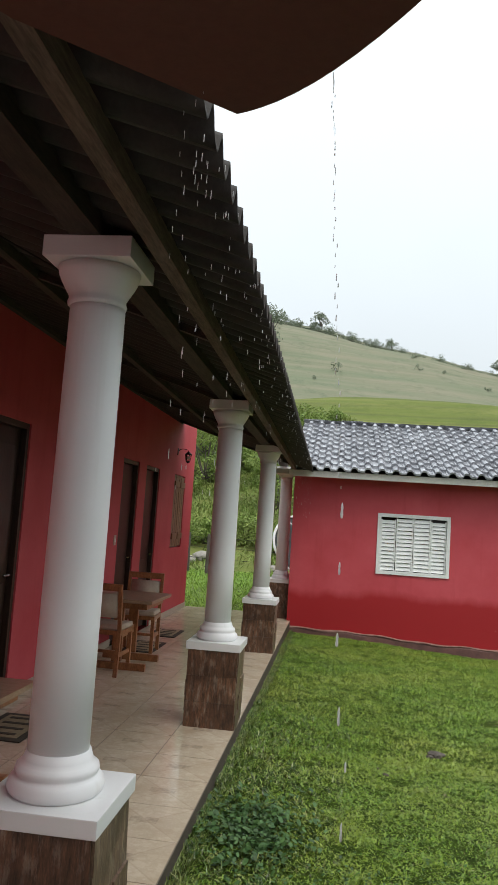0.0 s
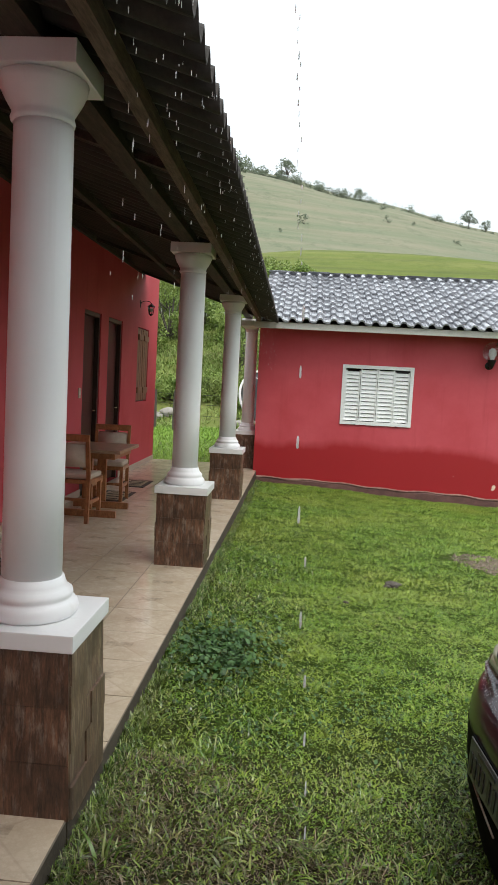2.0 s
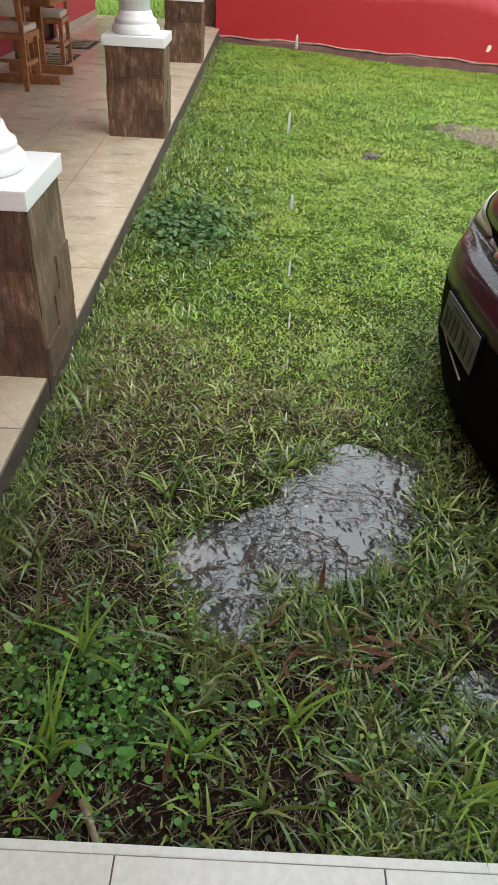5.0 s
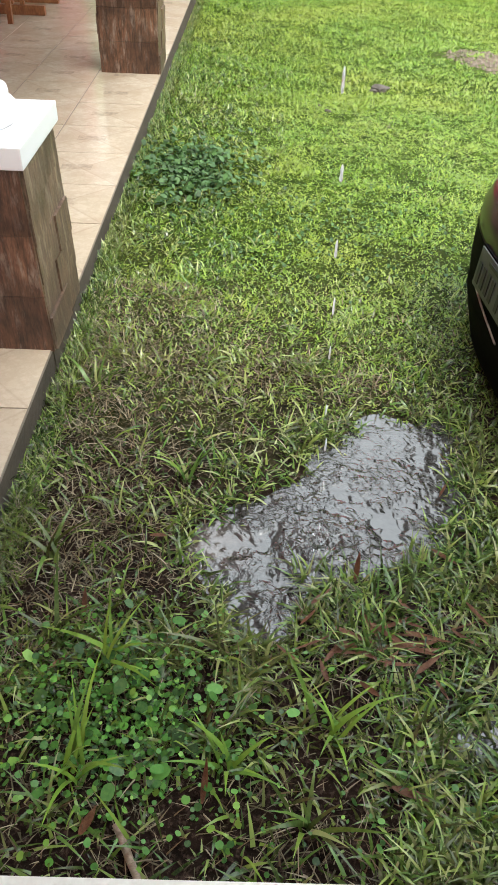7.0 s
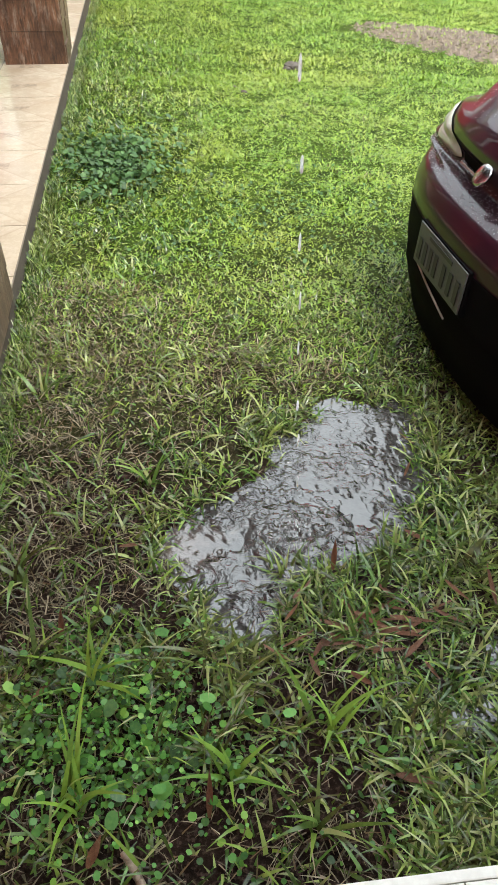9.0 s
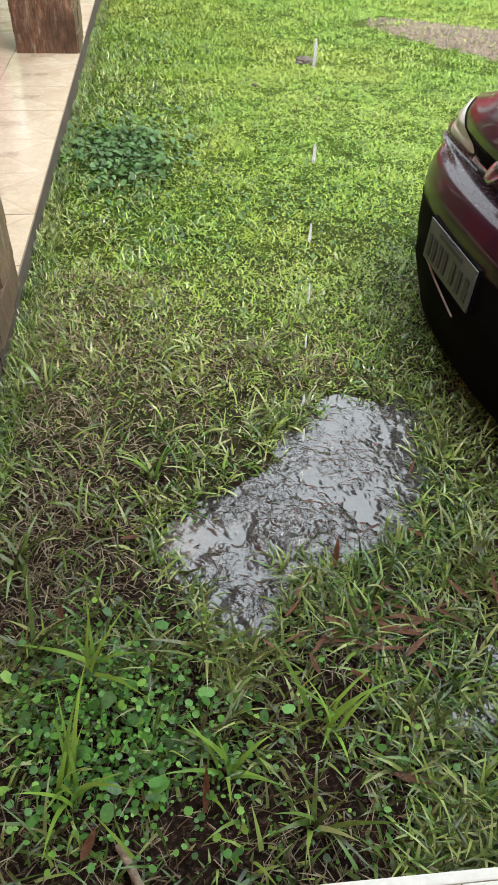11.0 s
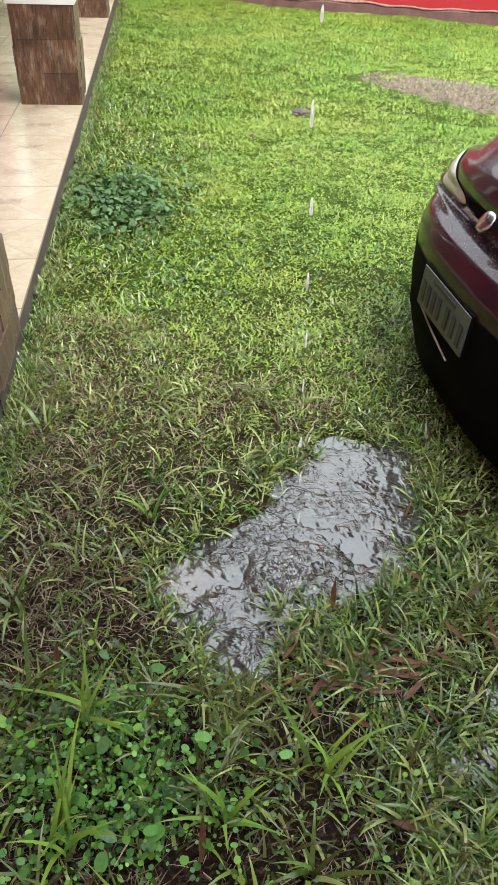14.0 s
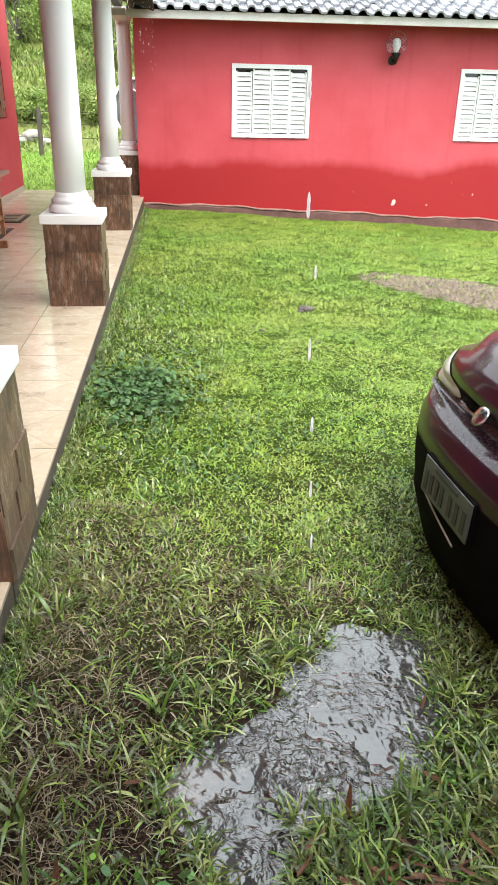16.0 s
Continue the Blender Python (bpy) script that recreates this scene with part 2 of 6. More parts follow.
def tile_floor():
    """Beige marbled ceramic with a grey corner inset, each tile a little different, wet and glossy."""
    n = Nodes("beige_floor_tile")
    r = n.tree.nodes.new("ShaderNodeObjectInfo").outputs["Random"]
    v = n.coords("Object")
    off = n.node("ShaderNodeVectorMath", Vector=v)
    off.operation = "ADD"
    comb = n.node("ShaderNodeCombineXYZ", X=n.maths("MULTIPLY", r, 37.0), Y=n.maths("MULTIPLY", r, 91.0), Z=0.0)
    n.tree.links.new(comb.outputs[0], off.inputs[1])
    q = off.outputs[0]
    f = n.noise(q, 4.0, 7, 0.65)
    vein = n.noise(q, 11.0, 5, 0.75)
    c = n.mix(n.ramp(f, [(0.3, (0, 0, 0)), (0.7, (1, 1, 1))]), (0.55, 0.450, 0.325), (0.71, 0.62, 0.485))
    c = n.mix(n.ramp(vein, [(0.40, (0, 0, 0)), (0.5, (0.25, 0.25, 0.25)), (0.60, (0, 0, 0))]), c, (0.36, 0.26, 0.17))
    x, y = n.axis(v, 0), n.axis(v, 1)
    inset = n.maths("MULTIPLY", n.maths("LESS_THAN", n.maths("ABSOLUTE", n.maths("ADD", x, 0.02)), 0.075),
                    n.maths("LESS_THAN", n.maths("ABSOLUTE", n.maths("ADD", y, -0.01)), 0.035))
    worn = n.maths("MULTIPLY", inset, n.ramp(n.noise(q, 26, 4, 0.7), [(0.38, (0.0,) * 3), (0.62, (0.5,) * 3)]))
    c = n.mix(worn, c, (0.20, 0.17, 0.14))
    cross = n.maths("MINIMUM", n.maths("ABSOLUTE", n.maths("ADD", x, y)), n.maths("ABSOLUTE", n.maths("SUBTRACT", x, y)))
    c = n.mix(n.ramp(cross, [(0.003, (0.24,) * 3), (0.009, (0, 0, 0))]), c, (0.34, 0.25, 0.17))
    side = n.maths("GREATER_THAN", n.maths("MULTIPLY", n.maths("ADD", x, y), n.maths("SUBTRACT", x, y)), 0.0)
    c = n.mix(n.maths("MULTIPLY", side, 0.16), c, (0.44, 0.34, 0.22))
    wet = n.noise(n.place(), 1.4, 4, 0.6)
    n.set(color=c, rough=n.ramp(wet, [(0.35, (0.07,) * 3), (0.65, (0.24,) * 3)]), spec=0.8)
    n.bump(n.noise(q, 14, 3, 0.6), 0.06, 0.004)
    return n.mat


M_TILE = tile_floor()


def roof_tile_mat():
    n = Nodes("wet_grey_roof_tile")
    r = n.tree.nodes.new("ShaderNodeObjectInfo").outputs["Random"]
    v = n.place()
    f = n.noise(v, 2.2, 6, 0.7)
    g = n.noise(v, 38, 4, 0.65)
    # Grey lifted above the tile's own graphite, standing for whitish sky reflection.
    c = n.mix(n.ramp(f, [(0.3, (0, 0, 0)), (0.7, (1, 1, 1))]), (0.20, 0.205, 0.225), (0.38, 0.385, 0.41))
    c = n.mix(n.ramp(g, [(0.45, (0, 0, 0)), (0.75, (0.6, 0.6, 0.6))]), c, (0.36, 0.36, 0.37))
    c = n.mix(1.0, c, n.ramp(r, [(0, (0.68, 0.68, 0.70)), (1, (1.2, 1.2, 1.2))]), "MULTIPLY")
    n.set(color=c, rough=n.ramp(f, [(0.3, (0.16,) * 3), (0.7, (0.34,) * 3)]), spec=0.7, coat=0.5, coat_rough=0.12)
    n.bump(g, 0.15, 0.004)
    return n.mat


M_ROOF = roof_tile_mat()


def car_paint():
    n = Nodes("maroon_car_paint")
    v = n.coords("Object")
    drops = n.node("ShaderNodeTexVoronoi", Vector=v, Scale=95.0)
    bead = n.ramp(drops.outputs["Distance"], [(0.05, (1, 1, 1)), (0.32, (0, 0, 0))])
    keep = n.ramp(n.noise(v, 9, 3, 0.6), [(0.48, (0, 0, 0)), (0.6, (1, 1, 1))])
    bead = n.mix(1.0, bead, keep, "MULTIPLY")
    flake = n.noise(v, 400, 2)
    c = n.mix(flake, (0.014, 0.002, 0.006), (0.030, 0.005, 0.012))
    n.set(color=c, rough=0.35, metal=0.0, spec=0.15, coat=0.6, coat_rough=0.05)
    n.bump(bead, 0.1, 0.002)
    return n.mat


M_CAR = car_paint()


def leafy(name, shades, gloss=0.45, patch=None, wet=0.22):
    """Leaf or blade colour, by piece and by broad patches of the ground."""
    n = Nodes(name)
    geo = n.tree.nodes.new("ShaderNodeNewGeometry")
    c = n.ramp(geo.outputs["Random Per Island"], [(i / max(1, len(shades) - 1), s) for i, s in enumerate(shades)])
    p = n.place()
    if patch:
        f = n.noise(p, patch[0], 4, 0.6)
        c = n.mix(n.ramp(f, [(0.42, (0, 0, 0)), (0.66, (patch[2],) * 3)]), c, patch[1])
    c = n.mix(0.18, c, n.ramp(n.noise(p, 130, 2), [(0.3, (0.01, 0.02, 0.004)), (0.7, (0.26, 0.34, 0.07))]))
    n.set(color=c, rough=gloss, spec=wet)
    n.bsdf.inputs["Subsurface Weight"].default_value = 0.0
    tr = n.tree.nodes.new("ShaderNodeBsdfTranslucent")
    n.tree.links.new(c, tr.inputs[0])
    ms = n.tree.nodes.new("ShaderNodeMixShader")
    ms.inputs[0].default_value = 0.09
    n.tree.links.new(n.bsdf.outputs[0], ms.inputs[1])
    n.tree.links.new(tr.outputs[0], ms.inputs[2])
    out = [q for q in n.tree.nodes if q.type == "OUTPUT_MATERIAL"][0]
    n.tree.links.new(ms.outputs[0], out.inputs[0])
    return n.mat


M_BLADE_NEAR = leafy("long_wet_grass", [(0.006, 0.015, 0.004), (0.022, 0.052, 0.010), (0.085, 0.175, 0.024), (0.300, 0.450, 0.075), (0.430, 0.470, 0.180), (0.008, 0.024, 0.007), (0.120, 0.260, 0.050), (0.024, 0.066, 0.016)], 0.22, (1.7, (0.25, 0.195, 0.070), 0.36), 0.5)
M_BLADE = leafy("mown_lawn", [(0.045, 0.105, 0.012), (0.148, 0.285, 0.024), (0.215, 0.385, 0.033), (0.325, 0.415, 0.064), (0.066, 0.155, 0.018), (0.258, 0.410, 0.037)], 0.36, (0.9, (0.38, 0.415, 0.074), 0.52), 0.35)
M_THATCH = leafy("dead_grass", [(0.036, 0.021, 0.014), (0.110, 0.066, 0.041), (0.46, 0.36, 0.25), (0.055, 0.031, 0.020), (0.23, 0.120, 0.068)], 0.45, None, 0.45)
M_TUFT = leafy("fresh_grass_tuft", [(0.190, 0.350, 0.040), (0.300, 0.480, 0.065), (0.120, 0.250, 0.040)], 0.35)
M_CLOVER = leafy("round_ground_leaves", [(0.010, 0.045, 0.010), (0.055, 0.200, 0.030), (0.150, 0.420, 0.060), (0.018, 0.065, 0.022), (0.080, 0.290, 0.042), (0.290, 0.530, 0.080)], 0.38, None, 0.4)
M_WEED = leafy("bluish_weed", [(0.014, 0.050, 0.018), (0.036, 0.105, 0.038), (0.090, 0.200, 0.065), (0.024, 0.075, 0.024)], 0.5, None, 0.3)
M_BUSH = leafy("bush_leaves", [(0.110, 0.175, 0.045), (0.200, 0.300, 0.070), (0.300, 0.400, 0.105), (0.140, 0.220, 0.058)], 0.5, (0.5, (0.30, 0.32, 0.11), 0.5))
# Distant leaves: haze is put into the colour, paler and greyer.
M_TREE_HAZED = leafy("hazed_tree_leaves", [(0.170, 0.205, 0.165), (0.215, 0.250, 0.200), (0.255, 0.285, 0.230)], 0.7)


def ground_mat():
    """Wet soil with thatch close by, lawn further off, pasture on the hills, the far one paled as by haze."""
    n = Nodes("lawn_and_pasture")
    p = n.place()
    y, x = n.axis(p, 1), n.axis(p, 0)
    a, b, fine = n.noise(p, 1.6, 6, 0.65), n.noise(p, 14, 5, 0.7), n.noise(p, 90, 4, 0.7)
    # Wet soil and lawn floor darkened further, to deepen the shade between blades.
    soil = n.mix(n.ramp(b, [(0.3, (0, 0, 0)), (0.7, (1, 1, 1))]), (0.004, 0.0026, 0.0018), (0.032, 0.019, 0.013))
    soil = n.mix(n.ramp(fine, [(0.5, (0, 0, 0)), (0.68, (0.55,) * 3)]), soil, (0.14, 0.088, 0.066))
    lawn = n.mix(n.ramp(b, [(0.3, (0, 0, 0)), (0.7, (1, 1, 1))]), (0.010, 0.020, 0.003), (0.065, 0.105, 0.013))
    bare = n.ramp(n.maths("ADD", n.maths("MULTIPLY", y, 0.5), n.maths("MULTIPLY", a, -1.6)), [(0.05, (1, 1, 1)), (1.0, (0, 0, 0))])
    c = n.mix(bare, lawn, soil)
    # bare ant-worked earth in the lawn
    dx = n.maths("DIVIDE", n.maths("SUBTRACT", x, 2.62), 1.0)
    dy = n.maths("DIVIDE", n.maths("SUBTRACT", n.maths("MULTIPLY_ADD", x, 0.6, y), 8.27), 0.70)
    d = n.maths("SQRT", n.maths("ADD", n.maths("POWER", dx, 2.0), n.maths("POWER", dy, 2.0)))
    d = n.maths("ADD", d, n.maths("MULTIPLY", n.maths("SUBTRACT", b, 0.5), 1.7))
    earth = n.mix(n.ramp(fine, [(0.3, (0, 0, 0)), (0.7, (1, 1, 1))]), (0.05, 0.038, 0.027), (0.27, 0.21, 0.155))
    c = n.mix(n.ramp(d, [(0.8, (1, 1, 1)), (1.05, (0, 0, 0))]), c, earth)
    # pasture
    far = n.noise(n.place((0.03, 0.03, 0.6)), 1.0, 6, 0.65)
    line = n.noise(n.place((0.02, 0.05, 1.2)), 2.0, 5, 0.7)
    tuft = n.noise(p, 0.35, 6, 0.75)
    past = n.mix(n.ramp(far, [(0.35, (0, 0, 0)), (0.65, (1, 1, 1))]), (0.125, 0.16, 0.04), (0.205, 0.215, 0.07))
    past = n.mix(n.ramp(line, [(0.5, (0, 0, 0)), (0.62, (0.55,) * 3)]), past, (0.10, 0.11, 0.045))
    past = n.mix(n.ramp(tuft, [(0.5, (0, 0, 0)), (0.7, (0.55,) * 3)]), past, (0.065, 0.095, 0.025))
    # Far hill greyed and lightened, so its base colour carries the haze.
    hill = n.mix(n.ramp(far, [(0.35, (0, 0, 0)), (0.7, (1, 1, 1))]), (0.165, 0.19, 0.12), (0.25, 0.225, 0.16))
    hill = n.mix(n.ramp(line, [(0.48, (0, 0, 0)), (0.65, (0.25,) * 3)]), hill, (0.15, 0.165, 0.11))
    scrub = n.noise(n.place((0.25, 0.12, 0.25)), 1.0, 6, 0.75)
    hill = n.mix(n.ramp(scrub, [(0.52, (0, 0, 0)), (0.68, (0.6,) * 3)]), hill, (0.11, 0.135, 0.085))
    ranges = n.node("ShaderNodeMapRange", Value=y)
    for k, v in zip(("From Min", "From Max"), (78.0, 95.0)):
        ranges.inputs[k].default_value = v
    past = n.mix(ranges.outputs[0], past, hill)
    out = n.node("ShaderNodeMapRange", Value=y)
    for k, v in zip(("From Min", "From Max"), (12.0, 18.0)):
        out.inputs[k].default_value = v
    c = n.mix(out.outputs[0], c, past)
    n.set(color=c, rough=n.ramp(a, [(0.3, (0.75,) * 3), (0.7, (0.95,) * 3)]), spec=0.06)
    n.bump(n.mix(0.5, b, fine), 0.8, 0.02)
    return n.mat


M_GROUND = ground_mat()


def water_mat():
    """Shallow muddy rain water, stirred by drops."""
    n = Nodes("puddle_water")
    p = n.place()
    warp = n.node("ShaderNodeVectorMath", Vector=p)
    warp.operation = "ADD"
    n.tree.links.new(n.node("ShaderNodeTexNoise", Vector=p, Scale=7.0, Detail=3.0).outputs[1], warp.inputs[1])
    a = n.noise(warp.outputs[0], 11, 3, 0.5)
    a2 = n.noise(n.place((1.0, 1.6, 1.0)), 27, 2, 0.5)
    spot = n.node("ShaderNodeVectorMath", Vector=p)
    spot.operation = "DISTANCE"
    spot.inputs[1].default_value = (0.155, 1.463, -0.1085)
    far = spot.outputs["Value"]
    stir = n.ramp(n.maths("MULTIPLY_ADD", n.noise(p, 6.5, 4, 0.65), -0.5, n.maths("ADD", far, 0.25)), [(0.06, (1, 1, 1)), (0.24, (0.8,) * 3), (0.42, (0.14,) * 3)])
    rings = n.node("ShaderNodeTexVoronoi", Vector=p, Scale=11.0)
    fade = n.ramp(rings.outputs["Distance"], [(0.03, (1, 1, 1)), (0.22, (0, 0, 0))])
    rip = n.maths("MULTIPLY", n.maths("SINE", n.maths("MULTIPLY", rings.outputs["Distance"], 62.0)), fade)
    c = n.mix(n.noise(p, 9, 5, 0.7), (0.022, 0.022, 0.021), (0.10, 0.094, 0.086))
    shoal = n.node("ShaderNodeVectorMath", Vector=p)
    shoal.operation = "DISTANCE"
    shoal.inputs[1].default_value = (-0.135, 1.45, -0.1085)
    c = n.mix(n.ramp(n.maths("MULTIPLY_ADD", n.noise(p, 22, 4, 0.7), 0.22, shoal.outputs["Value"]), [(0.13, (0.6,) * 3), (0.24, (0, 0, 0))]), c, (0.19, 0.145, 0.12))
    n.set(color=c, rough=0.03, spec=1.0, ior=1.42, coat=1.0, coat_rough=0.02)
    chop = n.maths("ADD", a, n.maths("MULTIPLY", a2, 0.62))
    ring = n.maths("MULTIPLY", n.maths("SINE", n.maths("MULTIPLY_ADD", far, 170.0, n.maths("MULTIPLY", a, 5.0))), n.ramp(far, [(0.015, (1, 1, 1)), (0.17, (0, 0, 0))]))
    calm = n.ramp(n.noise(p, 6.0, 3, 0.6), [(0.40, (0.10,) * 3), (0.56, (1, 1, 1))])
    stir = n.maths("MULTIPLY", calm, n.maths("MULTIPLY_ADD", stir, 0.7, 0.3))
    h = n.maths("ADD", n.maths("MULTIPLY", chop, stir), n.maths("MULTIPLY_ADD", ring, 0.16, n.maths("MULTIPLY", rip, 0.05)))
    n.bump(h, 1.0, 0.016)
    b = n.tree.nodes[-1]
    n.tree.links.new(b.outputs[0], n.bsdf.inputs["Coat Normal"])
    return n.mat


M_WATER = water_mat()


# ---- mesh helpers ----
def finish(name, bm, material, smooth=False):
    me = bpy.data.meshes.new(name)
    bmesh.ops.recalc_face_normals(bm, faces=bm.faces)
    bm.to_mesh(me)
    bm.free()
    me.materials.append(material)
    if smooth:
        me.polygons.foreach_set("use_smooth", [True] * len(me.polygons))
    return me


def part(name, bm, material, parent, label="", smooth=False):
    ob = new(name, finish(name, bm, material, smooth))
    ob.parent = parent
    return tagged(ob, label)


def thing(name, label, category, at=(0, 0, 0), group="", kind=""):
    ob = new(name)
    ob.location = at
    return tagged(ob, label, category, group, kind)


def structure(name, bm, material, label, smooth=False):
    return tagged(new(name, finish(name, bm, material, smooth)), label, name.split("_")[0], kind="structure")


def box(bm, x0, x1, y0, y1, z0, z1, bevel=0.0):
    vs = [bm.verts.new(c) for c in ((x0, y0, z0), (x1, y0, z0), (x1, y1, z0), (x0, y1, z0), (x0, y0, z1), (x1, y0, z1), (x1, y1, z1), (x0, y1, z1))]
    fs = [bm.faces.new([vs[i] for i in f]) for f in ((3, 2, 1, 0), (4, 5, 6, 7), (0, 1, 5, 4), (1, 2, 6, 5), (2, 3, 7, 6), (3, 0, 4, 7))]
    if bevel:
        es = list({e for f in fs for e in f.edges})
        bmesh.ops.bevel(bm, geom=es, offset=bevel, segments=2, affect="EDGES", profile=0.7)
    return bm


def boxed(x0, x1, y0, y1, z0, z1, bevel=0.0):
    return box(bmesh.new(), x0, x1, y0, y1, z0, z1, bevel)


def lathe(profile, steps=32, centre=(0, 0)):
    bm = bmesh.new()
    rings = []
    for r, z in profile:
        rings.append([bm.verts.new((centre[0] + r * math.cos(2 * math.pi * i / steps), centre[1] + r * math.sin(2 * math.pi * i / steps), z)) for i in range(steps)])
    for a, b in zip(rings, rings[1:]):
        for i in range(steps):
            bm.faces.new((a[i], a[(i + 1) % steps], b[(i + 1) % steps], b[i]))
    bm.faces.new(rings[0][::-1])
    bm.faces.new(rings[-1])
    return bm


def rod(bm, a, b, r0, r1=None, steps=8):
    a, b = Vector(a), Vector(b)
    r1 = r0 if r1 is None else r1
    q = (b - a).to_track_quat("Z", "Y")
    rings = [[bm.verts.new(p + q @ Vector((r * math.cos(2 * math.pi * i / steps), r * math.sin(2 * math.pi * i / steps), 0))) for i in range(steps)] for p, r in ((a, r0), (b, r1))]
    for i in range(steps):
        bm.faces.new((rings[0][i], rings[0][(i + 1) % steps], rings[1][(i + 1) % steps], rings[1][i]))
    bm.faces.new(rings[0][::-1])
    bm.faces.new(rings[1])
    return bm


def beam(bm, a, b, w, h):
    """A squared timber from a to b, w across and h high."""
    a, b = Vector(a), Vector(b)
    d = (b - a).normalized()
    side = d.cross(Vector((0, 0, 1)))
    side = side.normalized() if side.length > 1e-4 else Vector((1, 0, 0))
    up = side.cross(d)
    vs = [bm.verts.new(p + side * sx * w / 2 + up * sz * h / 2) for p in (a, b) for sx, sz in ((-1, -1), (1, -1), (1, 1), (-1, 1))]
    for f in ((3, 2, 1, 0), (4, 5, 6, 7), (0, 1, 5, 4), (1, 2, 6, 5), (2, 3, 7, 6), (3, 0, 4, 7)):
        bm.faces.new([vs[i] for i in f])
    return bm


def loose_mesh(name, verts, faces, material, label, category, kind="stuff", smooth=False, parent=None):
    me = bpy.data.meshes.new(name)
    me.from_pydata(verts, [], faces)
    me.materials.append(material)
    me.update()
    ob = new(name, me)
    if parent:
        ob.parent = parent
        return tagged(ob, label)
    return tagged(ob, label, category, kind=kind)


rng = np.random.default_rng(7)


# ---- ground ----
def puddle_depth(x, y, main=False):
    """How far inside the puddles a place lies: 1 at the middle line, 0 at the rim."""
    x, y = x + 0.016, y - 0.043
    best = np.full(np.shape(x), -9.0)
    for (x0, y0, r0), (x1, y1, r1) in (((0.445, 1.80, 0.185), (0.286, 1.557, 0.215)), ((0.276, 1.557, 0.20), (-0.024, 1.377, 0.15)), ((0.016, 1.317, 0.115), (0.035, 1.177, 0.075)),
                                       ((0.60, 1.02, 0.05), (0.68, 0.96, 0.045)), ((0.44, 0.88, 0.03), (0.52, 0.90, 0.03)))[:3 if main else 5]:
        t = np.clip(((x - x0) * (x1 - x0) + (y - y0) * (y1 - y0)) / ((x1 - x0) ** 2 + (y1 - y0) ** 2), 0, 1)
        d = np.hypot(x - x0 - t * (x1 - x0), y - y0 - t * (y1 - y0))
        best = np.maximum(best, 1 - d / (r0 + t * (r1 - r0)))
    return best + 0.11 * np.sin(9 * x + 2 * np.sin(8 * y)) * np.sin(10 * y + 1) + 0.16 * np.sin(23 * x + 3.1 * np.sin(17 * y)) * np.sin(21 * y + 2.0) + 0.08 * np.sin(61 * x + 1) * np.sin(57 * y)


def ramp01(v, a, b):
    t = np.clip((v - a) / (b - a), 0, 1)
    return t * t * (3 - 2 * t)


def ground_z(x, y):
    x, y = np.asarray(x, float), np.asarray(y, float)
    k = np.clip(y / 12.0, 0.12, 1.0)
    z = -0.085 - 0.085 * np.clip(y / 12.0, 0, 1) - 0.055 * k * np.clip(x + 0.6, 0, 7)
    z = z + 0.012 * np.sin(2.1 * x + 0.7) * np.sin(1.7 * y) + 0.006 * np.sin(7.3 * x + 2 * np.sin(3 * y)) * np.sin(6.1 * y + 1)
    near = ramp01(-y, -2.9, -2.3) * ramp01(-np.abs(x), -1.6, -1.0)
    z = z * (1 - near) + near * (-0.100 + 0.005 * np.sin(7.3 * x + 2 * np.sin(3 * y)) * np.sin(6.1 * y + 1) - 0.03 * np.clip(puddle_depth(x, y) + 0.3, 0, 0.9))
    z = z + 0.06 * np.exp(-(((x - 2.62) / 0.85) ** 2 + ((y + 0.6 * x - 8.27) / 0.55) ** 2))
    # fields and hills behind the house
    slope = x / np.maximum(y, 20)
    crest = 60 * (0.192 + 0.02 * np.sin(0.05 * x + 1))
    ridge = 1.6 + 225 * np.clip(0.267 - 0.215 * slope, 0.12, 0.36)
    field = crest * np.clip((y - 24) / 36, 0, 1) ** 1.05
    hill = field * 0 + crest * 0.98 + (ridge - crest) * ramp01(y, 66, 250) ** 0.9
    h = np.where(y < 60, field, np.where(y < 66, crest * (1 - 0.02 * (y - 60) / 6), hill))
    h = np.where(y > 225, ridge * (1 - 0.6 * ramp01(y, 235, 600)), h)
    return z + h + np.where(y > 26, 0.35 * np.sin(0.19 * x + 0.11 * y) * np.sin(0.13 * y) * np.clip((y - 26) / 30, 0, 1), 0)


def spaced(*runs):
    return np.unique(np.round(np.concatenate([np.arange(a, b, s) for a, b, s in runs]), 4))


gx = spaced((-1.2, 1.3, 0.045), (1.3, 8, 0.2), (-4, -1.2, 0.25), (8, 40, 2.0), (-40, -4, 2.0), (40, 160, 8), (-160, -40, 8), (160, 1600, 120), (-1600, -159, 120))
gy = spaced((0.4, 2.7, 0.045), (2.7, 13, 0.2), (-2, 0.4, 0.3), (13, 40, 1.0), (40, 120, 3.0), (120, 300, 6.0), (300, 2400, 150), (-40, -2, 4), (-1600, -40, 120))
GX, GY = np.meshgrid(gx, gy)
GZ = ground_z(GX, GY)
nx = len(gx)
gv = np.stack([GX.ravel(), GY.ravel(), GZ.ravel()], 1).tolist()
gf = [(j * nx + i, j * nx + i + 1, (j + 1) * nx + i + 1, (j + 1) * nx + i) for j in range(len(gy) - 1) for i in range(nx - 1)]
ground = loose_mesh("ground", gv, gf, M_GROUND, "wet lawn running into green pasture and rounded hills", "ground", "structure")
ground.data.polygons.foreach_set("use_smooth", [True] * len(ground.data.polygons))

